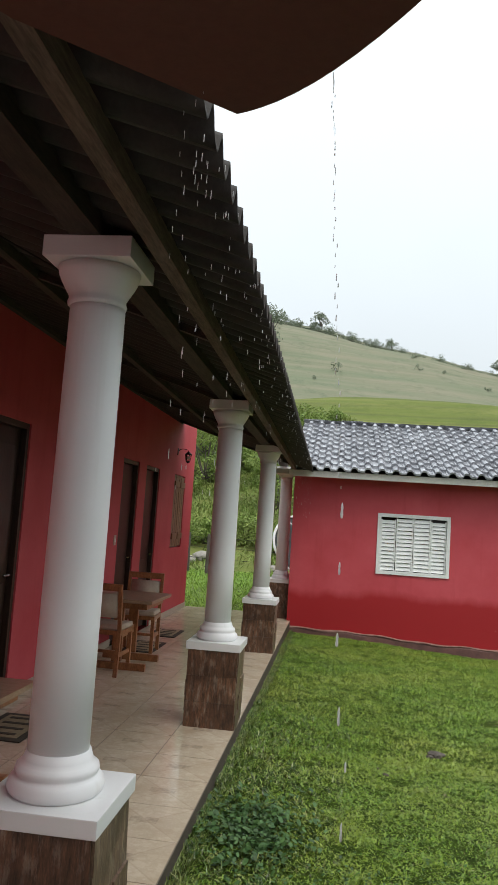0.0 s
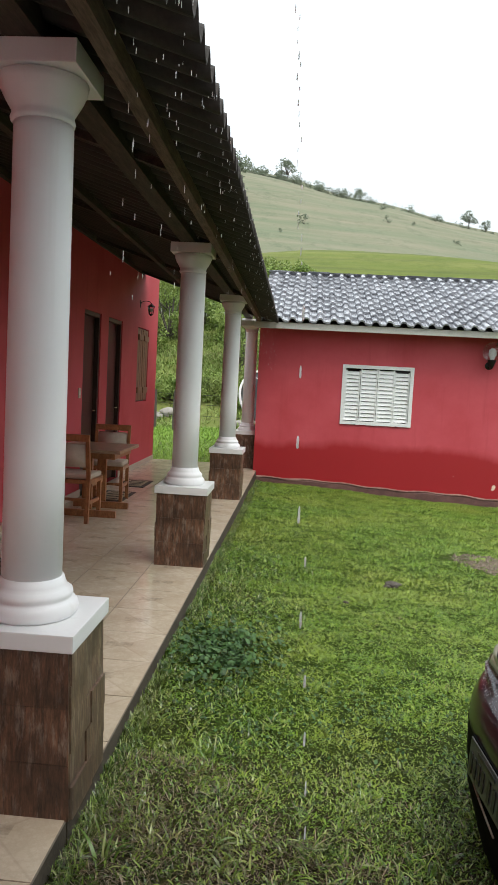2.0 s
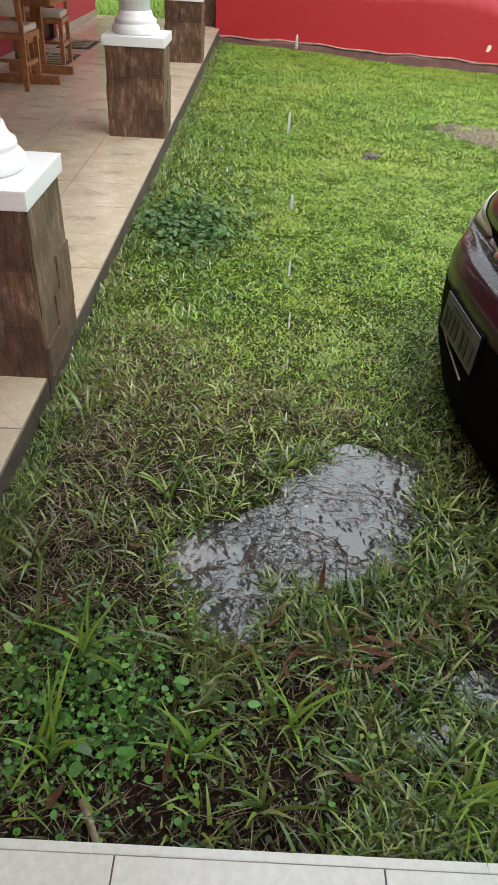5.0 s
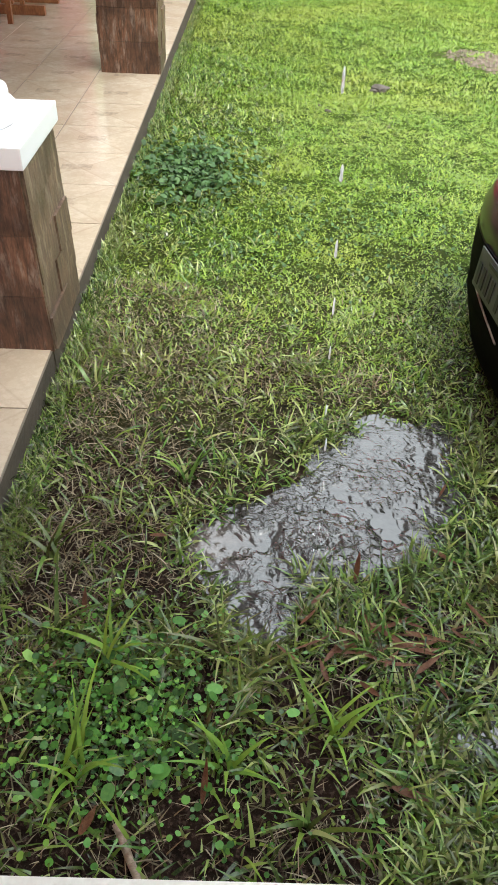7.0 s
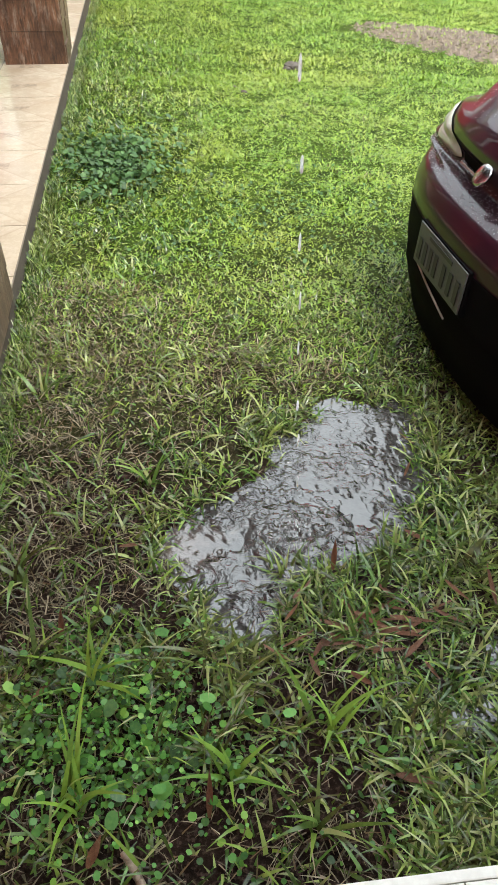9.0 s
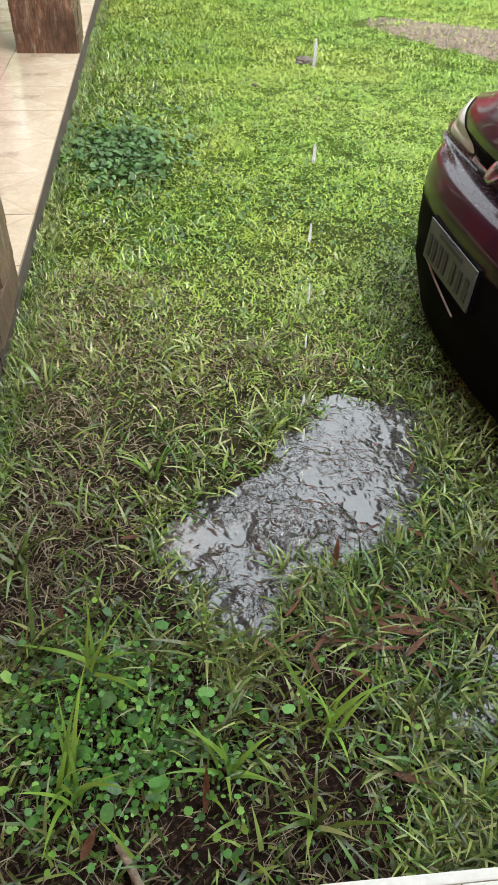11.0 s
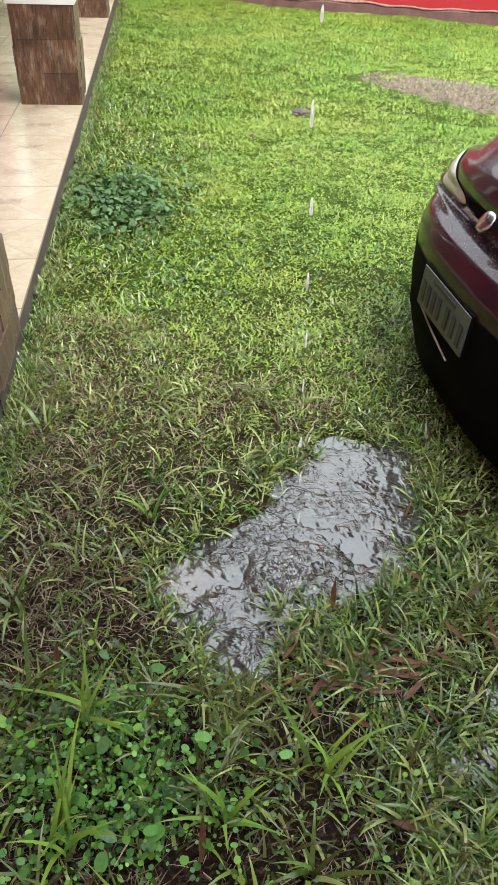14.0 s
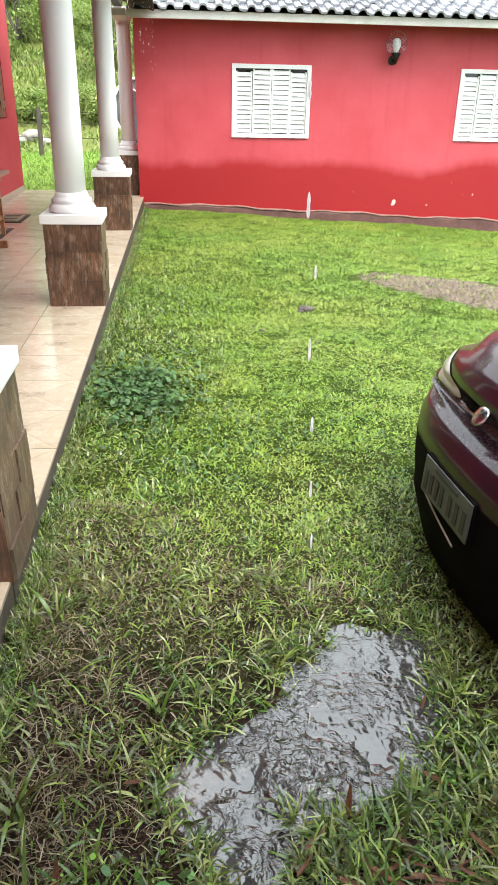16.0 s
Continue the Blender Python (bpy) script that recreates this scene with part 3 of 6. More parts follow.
# water lying in the hollow of the lawn
bm = bmesh.new()
wz = -0.1085
pv = [[bm.verts.new((-0.35 + 0.05 * i, 0.75 + 0.05 * j, wz)) for i in range(24)] for j in range(30)]
for j in range(29):
    for i in range(23):
        cx, cy = -0.325 + 0.05 * i, 0.775 + 0.05 * j
        if puddle_depth(np.array(cx), np.array(cy)) > -0.75:
            bm.faces.new((pv[j][i], pv[j][i + 1], pv[j + 1][i + 1], pv[j + 1][i]))
bmesh.ops.delete(bm, geom=[v for v in bm.verts if not v.link_faces], context="VERTS")
puddle = tagged(new("puddle", finish("puddle", bm, M_WATER, True)), "shallow rain puddle reflecting the white sky in the lawn", "puddle", kind="structure")


# ---- veranda floor, slab and porch ----
VX0, VX1, VY1 = -2.6, -0.68, 12.82
structure("slab_veranda", boxed(VX0, VX1, 0.605, VY1, -0.5, -0.012, 0.004), M_CONCRETE, "grey-brown concrete slab edge of the raised veranda")
structure("slab_porch", boxed(-2.6, 4.2, -3.2, 0.601, -0.5, -0.012, 0.004), M_CONCRETE, "concrete slab of the porch")

# ---- house wall with doors and window ----
DOORS = ((4.62, 5.70, 2.28), (8.42, 9.14, 2.25), (9.50, 10.24, 2.25))
WIN = (11.22, 12.02, 1.07, 2.25)
bm = bmesh.new()
y = -3.2
for y0, y1, top in DOORS:
    box(bm, -2.78, -2.6, y, y0, -0.4, 3.24)
    box(bm, -2.78, -2.6, y0, y1, top, 3.24)
    y = y1
box(bm, -2.78, -2.6, y, WIN[0], -0.4, 3.24)
box(bm, -2.78, -2.6, WIN[0], WIN[1], -0.4, WIN[2])
box(bm, -2.78, -2.6, WIN[0], WIN[1], WIN[3], 3.24)
box(bm, -2.78, -2.6, WIN[1], 12.72, -0.4, 3.24)
structure("wall_house", bm, M_RED, "red painted house wall along the veranda")
structure("wall_house_end", boxed(-8.4, -2.785, 12.54, 12.72, -0.4, 3.24), M_RED, "red painted end wall of the house")
structure("wall_house_back", boxed(-8.4, -8.22, -3.2, 12.535, -0.4, 3.24), M_RED, "red painted rear wall of the house")
structure("wall_house_near", boxed(-8.215, -2.785, -3.2, -3.02, -0.4, 3.24), M_RED, "red painted wall of the house")
# Assumed wall out of view; dark colour keeps red bounce off car and drops.
structure("wall_porch", boxed(-2.595, 4.2, -3.2, -3.02, -0.4, 2.29), M_CANOPY, "unseen closing wall behind the porch, dark to cut red reflections")
structure("wall_rooms", boxed(-4.2, -4.1, -3.0, 12.5, -0.4, 3.2), M_RED, "inner wall of the house")
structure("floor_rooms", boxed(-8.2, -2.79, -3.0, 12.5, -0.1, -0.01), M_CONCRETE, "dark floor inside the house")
for y0, y1 in ((0.6, 4.61), (5.71, 8.41), (9.15, 9.49), (10.25, 12.72)):
    structure("baseboard", boxed(-2.598, -2.586, y0, y1, 0.0, 0.085, 0.002), M_SKIRT, "cream tile skirting along the red wall")


def house_door(name, y0, y1, top, panels, label, open_by=0.0):
    d = thing(name, label, "door", (-2.69, y0, 0))
    w = y1 - y0
    for a, b, c, e in ((0, 0.05, 0, top), (w - 0.05, w, 0, top), (0.05, w - 0.05, top - 0.05, top)):
        part("door_frame", boxed(-0.07, 0.075, a, b, c, e, 0.004), M_DOOR, d)
    leaf = part("door_leaf", boxed(-0.02, 0.02, 0.052, w - 0.052, 0.012, top - 0.055, 0.003), M_DOOR, d)
    n = panels
    pw = (w - 0.104 - 0.06 * (n + 1)) / n
    for i in range(n):
        yy = 0.052 + 0.06 + i * (pw + 0.06)
        part("door_panel", boxed(0.018, 0.03, yy, yy + pw, 0.14, 0.95, 0.006), M_DOOR, leaf)
        part("door_panel", boxed(0.018, 0.03, yy, yy + pw, 1.12, top - 0.2, 0.006), M_DOOR, leaf)
    bm = rod(bmesh.new(), (0.02, w - 0.11, 1.02), (0.07, w - 0.11, 1.02), 0.009)
    rod(bm, (0.07, w - 0.115, 1.02), (0.07, w - 0.22, 1.02), 0.009)
    part("door_handle", bm, M_CHROME, leaf, "small chrome lever handle")
    return tagged(d, kind="structure")


house_door("door_1", *DOORS[0], 2, "dark brown panelled double door in the red wall")
house_door("door_2", *DOORS[1], 1, "narrow dark brown wooden door in the red wall")
house_door("door_3", *DOORS[2], 1, "dark brown wooden door with chrome handle")

# wooden shutter window
w = thing("window_1", "brown wooden plank shutters closed over a small window", "window", (-2.6, 0, 0), kind="structure")
part("backing", boxed(-0.12, -0.05, WIN[0], WIN[1], WIN[2], WIN[3]), M_DOOR, w)
for i in range(2):
    a = WIN[0] + 0.03 + i * 0.39
    sh = part("shutter", boxed(-0.045, -0.008, a, a + 0.365, WIN[2] + 0.02, WIN[3] - 0.02, 0.004), M_SHUT_WOOD, w)
    for k in range(1, 3):
        part("plank_joint", boxed(-0.009, -0.0065, a + k * 0.122 - 0.004, a + k * 0.122 + 0.004, WIN[2] + 0.03, WIN[3] - 0.03), M_DOOR, sh)
    for z in (WIN[2] + 0.14, WIN[3] - 0.2):
        part("batten", boxed(-0.008, 0.018, a + 0.02, a + 0.345, z, z + 0.09, 0.004), M_SHUT_WOOD, sh)

# light switch and small fittings beside the doors
s = thing("light_switch", "small cream switch plate on the red wall", "switch", (-2.6, 8.3, 1.25))
part("plate", boxed(0, 0.008, -0.04, 0.04, -0.06, 0.06, 0.003), M_SKIRT, s)
part("rocker", boxed(0.008, 0.012, -0.012, 0.012, -0.02, 0.02, 0.002), M_SHUTTER, s)


def wall_lantern(y, z):
    lan = thing("wall_lantern", "black iron lantern hanging from a scrolled bracket on the red wall", "lantern", (-2.6, y, z))
    bm = bmesh.new()
    box(bm, 0, 0.012, -0.03, 0.03, -0.08, 0.06, 0.003)
    for i in range(12):
        a0, a1 = math.pi * i / 12, math.pi * (i + 1) / 12
        rod(bm, (0.02 + 0.1 * (1 - math.cos(a0)), 0, 0.05 * math.sin(a0)), (0.02 + 0.1 * (1 - math.cos(a1)), 0, 0.05 * math.sin(a1)), 0.007, steps=6)
    part("bracket", bm, M_IRON, lan)
    part("roof", lathe([(0.075, -0.06), (0.07, -0.045), (0.03, -0.015), (0.012, 0.0), (0.008, 0.02)], 6, (0.22, 0)), M_IRON, lan)
    cage = bmesh.new()
    for k in range(6):
        a = math.pi * k / 3
        rod(cage, (0.22 + 0.065 * math.cos(a), 0.065 * math.sin(a), -0.06), (0.22 + 0.042 * math.cos(a), 0.042 * math.sin(a), -0.2), 0.005, steps=5)
    part("cage", cage, M_IRON, lan)
    part("pane", lathe([(0.038, -0.198), (0.06, -0.062)], 6, (0.22, 0)), M_GLASS, lan)
    part("bulb", lathe([(0.006, -0.16), (0.022, -0.14), (0.026, -0.11), (0.012, -0.08)], 10, (0.22, 0)), M_SHUTTER, lan, smooth=True)
    part("base", lathe([(0.01, -0.235), (0.03, -0.22), (0.046, -0.2), (0.046, -0.195)], 6, (0.22, 0)), M_IRON, lan)
    return lan


wall_lantern(11.3, 2.62).scale = (0.8, 0.8, 0.8)


# ---- columns ----
def column(y, flare=0.0):
    """flare: how far the pedestal's lawn side leans out at its foot."""
    c = thing("column", "white plaster column on a pedestal clad in brown wood-look tiles", "column", (-0.8825, y, 0), "veranda columns")

    def splayed(bm):
        for v in bm.verts:
            v.co.x += flare * (0.58 - v.co.z) / 0.58 * (v.co.x + 0.2) / 0.4
        return bm

    part("pedestal", splayed(boxed(-0.186, 0.186, -0.2, 0.2, -0.12, 0.578)), M_CONCRETE, c)
    cuts = {0: (-0.194, -0.02, 0.194), 1: (-0.194, 0.05, 0.194), 2: (-0.194, -0.06, 0.194)}
    zs = (-0.005, 0.19, 0.385, 0.577)
    for row in range(3):
        for a, b in zip(cuts[row], cuts[row][1:]):
            for s in (-1, 1):
                lift = 0.002 * ((row * 3 + s) % 3)
                y0, y1 = sorted((s * 0.2005, s * (0.209 + lift)))
                part("cladding_tile", splayed(boxed(a + 0.0007, b - 0.0007, y0, y1, zs[row] + 0.0007, zs[row + 1] - 0.0007)), M_CLAD, c)
    rows = (-0.005, 0.11, 0.225, 0.345, 0.46, 0.577)
    for row in range(5):
        cut = (-0.2, 0.03 * (-1) ** row, 0.2)
        for a, b in zip(cut, cut[1:]):
            for s in (-1, 1):
                lift = 0.003 * ((row * 5 + s + int(a * 10)) % 4)
                x0, x1 = sorted((s * 0.1865, s * (0.194 + lift)))
                part("cladding_tile", splayed(boxed(x0, x1, a + 0.001, b - 0.001, rows[row] + 0.001, rows[row + 1] - 0.001)), M_CLAD_SIDE, c)
    part("cap", boxed(-0.212, 0.212, -0.222, 0.222, 0.578, 0.638, 0.005), M_WHITE, c)
    prof = [(0.150, 0.638), (0.160, 0.648), (0.164, 0.664), (0.160, 0.682), (0.150, 0.694), (0.139, 0.697), (0.138, 0.705), (0.143, 0.713), (0.140, 0.727), (0.127, 0.735), (0.117, 0.75), (0.109, 0.776)]
    part("base_ring", lathe(prof, 48, (-0.008, -0.01)), M_WHITE, c, smooth=True)
    part("shaft", lathe([(0.105, 0.775), (0.104, 1.2), (0.102, 1.8), (0.100, 2.305), (0.0995, 2.325)], 48, (-0.011, -0.01)), M_WHITE, c, smooth=True)
    prof = [(0.0995, 2.325), (0.106, 2.33), (0.108, 2.341), (0.103, 2.353), (0.105, 2.365), (0.120, 2.39), (0.135, 2.417), (0.145, 2.44), (0.15, 2.465)]
    part("capital", lathe(prof, 48, (-0.015, -0.01)), M_WHITE, c, smooth=True)
    part("abacus", boxed(-0.175, 0.145, -0.168, 0.148, 2.47, 2.545, 0.004), M_WHITE, c)
    return c


column(2.365, 0.02)
second = column(2.365 + 3.36)
for i in (2, 3):
    copy_thing(second, pose(-0.8825 - 0.002 * i, 2.365 + 3.36 * i, 0))


# ---- veranda roof ----
RISE = 0.325


def eave_x(y):
    return -0.300 - 0.0120 * (y - 1.2)


def roof_under(x, y):
    return 2.425 + RISE * (eave_x(y) - x)


roof = thing("veranda_roof", "dark corrugated tile roof over the veranda on old timbers", "roof", kind="structure")
PITCH = 0.138


def roof_strip(y0):
    """One corrugation running down the slope to the eave."""
    bm = bmesh.new()
    xs = [eave_x(y0), eave_x(y0) - 0.55, eave_x(y0) - 1.2, eave_x(y0) - 1.9, -2.62]
    top, low = [], []
    for x in xs:
        a, b = [], []
        for k in range(9):
            u = k / 8
            wave = 0.033 * math.cos(2 * math.pi * (u - 0.5)) + 0.008 * math.cos(4 * math.pi * (u - 0.5))
            z = roof_under(x, y0) + 0.03 + wave
            a.append(bm.verts.new((x, y0 + u * PITCH, z + 0.012)))
            b.append(bm.verts.new((x, y0 + u * PITCH, z)))
        top.append(a)
        low.append(b)
    for i in range(len(xs) - 1):
        for k in range(8):
            bm.faces.new((top[i][k], top[i][k + 1], top[i + 1][k + 1], top[i + 1][k]))
            bm.faces.new((low[i][k], low[i + 1][k], low[i + 1][k + 1], low[i][k + 1]))
    for k in range(8):
        bm.faces.new((top[0][k], low[0][k], low[0][k + 1], top[0][k + 1]))
    return bm


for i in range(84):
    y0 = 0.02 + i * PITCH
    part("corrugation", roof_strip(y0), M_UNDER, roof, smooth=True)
for off, w, h in ((0.30, 0.055, 0.075), (1.35, 0.05, 0.06), (2.2, 0.05, 0.06)):
    bm = bmesh.new()
    beam(bm, (eave_x(0.2) - off, 0.2, roof_under(eave_x(0.2) - off, 0.2) - h / 2 + 0.002), (eave_x(11.55) - off, 11.55, roof_under(eave_x(11.55) - off, 11.55) - h / 2 + 0.002), w, h)
    part("purlin", bm, M_PURLIN if off < 0.5 else M_RAFTER, roof)
bm = bmesh.new()
beam(bm, (-0.90, 0.2, 2.5865), (-0.95, 12.5, 2.5865), 0.11, 0.080)
part("plate_beam", bm, M_RAFTER, roof)
for i in range(5):
    yy = 0.9 + 2.6 * i
    bm = bmesh.new()
    x0 = eave_x(yy) - 0.34
    beam(bm, (x0, yy, roof_under(x0, yy) - 0.02), (-2.6, yy, roof_under(-2.6, yy) - 0.02), 0.045, 0.035)
    part("rafter", bm, M_RAFTER, roof)
bm = bmesh.new()
rod(bm, (-2.0, 1.6, 2.86), (-1.05, 3.0, 2.55), 0.004, steps=5)
cable = tagged(new("hanging_cable", finish("hanging_cable", bm, M_IRON)), "thin loose cable under the dark roof", "cable")
# main roof over the rooms, closing the house above
bm = bmesh.new()
v = [bm.verts.new(c) for c in ((-2.6, -3.3, 3.24), (-2.6, 13.0, 3.24), (-5.5, 13.0, 4.15), (-5.5, -3.3, 4.15), (-8.6, 13.0, 3.2), (-8.6, -3.3, 3.2))]
bm.faces.new((v[0], v[1], v[2], v[3]))
bm.faces.new((v[3], v[2], v[4], v[5]))
g = bmesh.ops.solidify(bm, geom=bm.faces[:], thickness=0.06)
structure("roof_house", bm, M_ROOF, "grey tiled roof of the main house")

# ---- porch canopy over the walker ----
bm = bmesh.new()
outline = []
for k in range(15):
    u = k / 14
    outline.append((-0.25 + 0.56 * u ** 1.15, 1.305 - 0.10 * u - 0.585 * u ** 2.0))
outline += [(1.2, 0.62), (4.3, 0.60), (4.3, -3.3), (-0.9, -3.3), (-0.9, 0.62), (-0.62, 0.99)]
outline = [(0.030 + (x - 0.027) * 0.913, -0.153 + (y + 0.177) * 0.913) if y > 0.5 else (x, y) for x, y in outline]
lo = [bm.verts.new((x, y, 2.397)) for x, y in outline]
hi = [bm.verts.new((x, y, 2.418)) for x, y in outline]
bm.faces.new(lo[::-1])
bm.faces.new(hi)
for i in range(len(lo)):
    j = (i + 1) % len(lo)
    bm.faces.new((lo[i], lo[j], hi[j], hi[i]))
structure("ceiling_porch", bm, M_CANOPY, "red-brown plastered porch canopy with a rounded front edge")


# ---- wing: wall, windows, roof ----
WY = 12.03
W1 = (0.676, 1.818, 0.877, 1.838)
W2 = (4.092, 5.234, 0.873, 1.84)
bm = bmesh.new()
x = -0.735
for x0, x1, z0, z1 in (W1, W2):
    box(bm, x, x0, WY, WY + 0.18, -0.6, 2.62)
    box(bm, x0, x1, WY, WY + 0.18, -0.6, z0)
    box(bm, x0, x1, WY, WY + 0.18, z1, 2.62)
    x = x1
box(bm, x, 9.2, WY, WY + 0.18, -0.6, 2.62)
structure("wall_wing", bm, M_RED_DAMP, "red painted wing wall, dark and wet near the ground")
structure("wall_wing_side", boxed(-0.735, -0.56, WY + 0.185, 18.0, -0.6, 2.62), M_RED_DAMP, "red side wall of the wing")
structure("wall_wing_back", boxed(-0.55, 9.2, 17.85, 18.0, -0.6, 2.62), M_RED_DAMP, "red rear wall of the wing")
structure("wall_wing_far", boxed(9.02, 9.2, WY + 0.185, 17.84, -0.6, 2.62), M_RED_DAMP, "red end wall of the wing")

# rough plinth that steps out where the lawn falls away
bm = bmesh.new()
cols = []
for i in range(60):
    x = -0.72 + i * 0.168
    top = -0.092 - 0.042 * (x + 0.35) + 0.012 * math.sin(3.1 * x) + 0.008 * math.sin(9.7 * x)
    out = 0.03 + 0.012 * math.sin(5 * x) * math.sin(1.7 * x + 1)
    cols.append([bm.verts.new(c) for c in ((x, WY - out - 0.03, -0.75), (x, WY - out - 0.012, top - 0.03), (x, WY - out, top - 0.006), (x, WY + 0.002, top))])
for a, b in zip(cols, cols[1:]):
    for k in range(3):
        bm.faces.new((a[k], b[k], b[k + 1], a[k + 1]))
structure("plinth_wing", bm, M_PLINTH, "stained dark red plinth strip at the foot of the wing")
bm = bmesh.new()
cols = []
for i in range(120):
    x = -0.72 + i * 0.084
    top = -0.088 - 0.042 * (x + 0.35) + 0.012 * math.sin(3.1 * x) + 0.008 * math.sin(9.7 * x)
    fat = 0.006 + 0.035 * max(0.0, noise.noise(Vector((x * 3.0, 1.7, 0)))) + 0.012 * max(0.0, noise.noise(Vector((x * 11.0, 5.7, 0))))
    cols.append([bm.verts.new(q) for q in ((x, WY - 0.046, top - fat - 0.006), (x, WY - 0.05, top - fat * 0.5), (x, WY - 0.04, top), (x, WY + 0.001, top + 0.008))])
for a, b in zip(cols, cols[1:]):
    for k in range(3):
        bm.faces.new((a[k], b[k], b[k + 1], a[k + 1]))
structure("trim_wing", bm, M_MORTAR, "flaking pale mortar line above the plinth")


def louvre_window(name, x0, x1, z0, z1):
    w = thing(name, "white metal louvred window with closed sliding shutters", "window", ((x0 + x1) / 2, WY, z0), kind="structure")
    W, H = x1 - x0, z1 - z0
    f = 0.045
    for a, b, c, d in ((-W / 2 - 0.012, -W / 2 + f, -0.012, H + 0.012), (W / 2 - f, W / 2 + 0.012, -0.012, H + 0.012), (-W / 2 + f, W / 2 - f, H - f, H + 0.012), (-W / 2 + f, W / 2 - f, -0.012, f)):
        part("window_frame", boxed(a, b, -0.022, 0.07, c, d, 0.003), M_SHUTTER, w)
    inner = W - 2 * f
    part("backing", boxed(-inner / 2, inner / 2, 0.062, 0.075, f, H - f), M_WINDOW, w)
    edges = [-inner / 2 + inner * q for q in (0, 0.235, 0.5, 0.765, 1)]
    for k in range(4):
        a, b = edges[k] + 0.003, edges[k + 1] - 0.003
        depth = 0.018 if k in (0, 3) else 0.0
        top = H - f - (0.035 if k in (0, 3) else 0.004)
        leaf = part("shutter_leaf", boxed(a, a + 0.022, depth - 0.004, depth + 0.028, f + 0.004, top, 0.002), M_SHUTTER, w)
        part("stile", boxed(b - 0.022, b, depth - 0.004, depth + 0.028, f + 0.004, top, 0.002), M_SHUTTER, leaf)
        n = 13
        for i in range(n):
            zz = f + 0.012 + (top - f - 0.02) * i / n
            bm = bmesh.new()
            hgt = (top - f - 0.02) / n
            vs = [bm.verts.new(c) for c in ((a + 0.02, depth + 0.002, zz), (b - 0.02, depth + 0.002, zz), (b - 0.02, depth + 0.024, zz + hgt * 0.90), (a + 0.02, depth + 0.024, zz + hgt * 0.90),
                                            (a + 0.02, depth + 0.010, zz), (b - 0.02, depth + 0.010, zz), (b - 0.02, depth + 0.032, zz + hgt * 0.90), (a + 0.02, depth + 0.032, zz + hgt * 0.90))]
            for q in ((0, 1, 2, 3), (7, 6, 5, 4), (0, 4, 5, 1), (3, 2, 6, 7), (0, 3, 7, 4), (1, 5, 6, 2)):
                bm.faces.new([vs[t] for t in q])
            part("slat", bm, M_SHUTTER, leaf)
    for a in (-W * 0.3, W * 0.3):
        part("drain_cap", boxed(a - 0.015, a + 0.015, -0.03, -0.02, -0.02, -0.006, 0.002), M_IRON, w)
    return w


louvre_window("window_2", *W1)
louvre_window("window_3", *W2)


def globe_lamp(x, z):
    lamp = thing("globe_wall_lamp", "clear glass globe lamp on a dark wall mount", "lamp", (x, WY, z))
    part("mount", lathe([(0.05, -0.012), (0.05, 0.0), (0.02, 0.012)], 16), M_IRON, lamp)
    lamp.children[-1].matrix_basis = pose(0, 0, -0.17, 90, 0, 0)
    bm = bmesh.new()
    rod(bm, (0, 0, -0.17), (0, -0.09, -0.2), 0.012)
    rod(bm, (0, -0.09, -0.2), (0, -0.13, -0.13), 0.014)
    part("arm", bm, M_IRON, lamp)
    part("holder", lathe([(0.012, -0.21), (0.03, -0.16), (0.052, -0.11), (0.055, -0.095)], 18, (0, -0.13)), M_IRON, lamp, smooth=True)
    part("bulb", lathe([(0.014, -0.10), (0.02, -0.06), (0.033, -0.02), (0.03, 0.012), (0.012, 0.03)], 14, (0, -0.13)), M_SHUTTER, lamp, "white bulb", True)
    prof = [(0.118 * math.sin(math.pi * q), -0.118 * math.cos(math.pi * q)) for q in [0.13 + 0.84 * i / 16 for i in range(17)]]
    g = part("globe", lathe(prof, 26, (0, -0.13)), M_GLASS, lamp, "clear glass globe", True)
    g.visible_shadow = False
    lamp.scale = (1.3, 1.3, 1.3)
    return lamp


globe_lamp(3.02, 2.16)

EY, EZ, RY, RZ = 11.58, 2.47, 15.1, 3.72
ROOF_N = Vector((0, EZ - RZ, RY - EY)).normalized()
structure("fascia_wing", boxed(-0.8, 9.6, 11.60, 11.66, 2.355, 2.455, 0.006), M_CREAM, "cream painted eave board of the wing")
structure("soffit_wing", boxed(-0.8, 9.6, 11.665, 12.028, 2.40, 2.425), M_CREAM, "cream soffit under the wing's eave")
structure("lintel_veranda", boxed(-1.02, -0.805, 11.60, 12.6, 2.375, 2.46, 0.005), M_CREAM, "cream beam between the last column and the wing")
bm = bmesh.new()
v = [bm.verts.new(c) for c in ((-0.8, EY + 0.03, EZ - 0.035), (9.6, EY + 0.03, EZ - 0.035), (9.6, RY, RZ - 0.03), (-0.8, RY, RZ - 0.03), (9.6, 18.6, EZ - 0.03), (-0.8, 18.6, EZ - 0.03))]
bm.faces.new((v[0], v[1], v[2], v[3]))
bm.faces.new((v[3], v[2], v[4], v[5]))
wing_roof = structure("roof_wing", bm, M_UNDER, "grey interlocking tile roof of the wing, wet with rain")


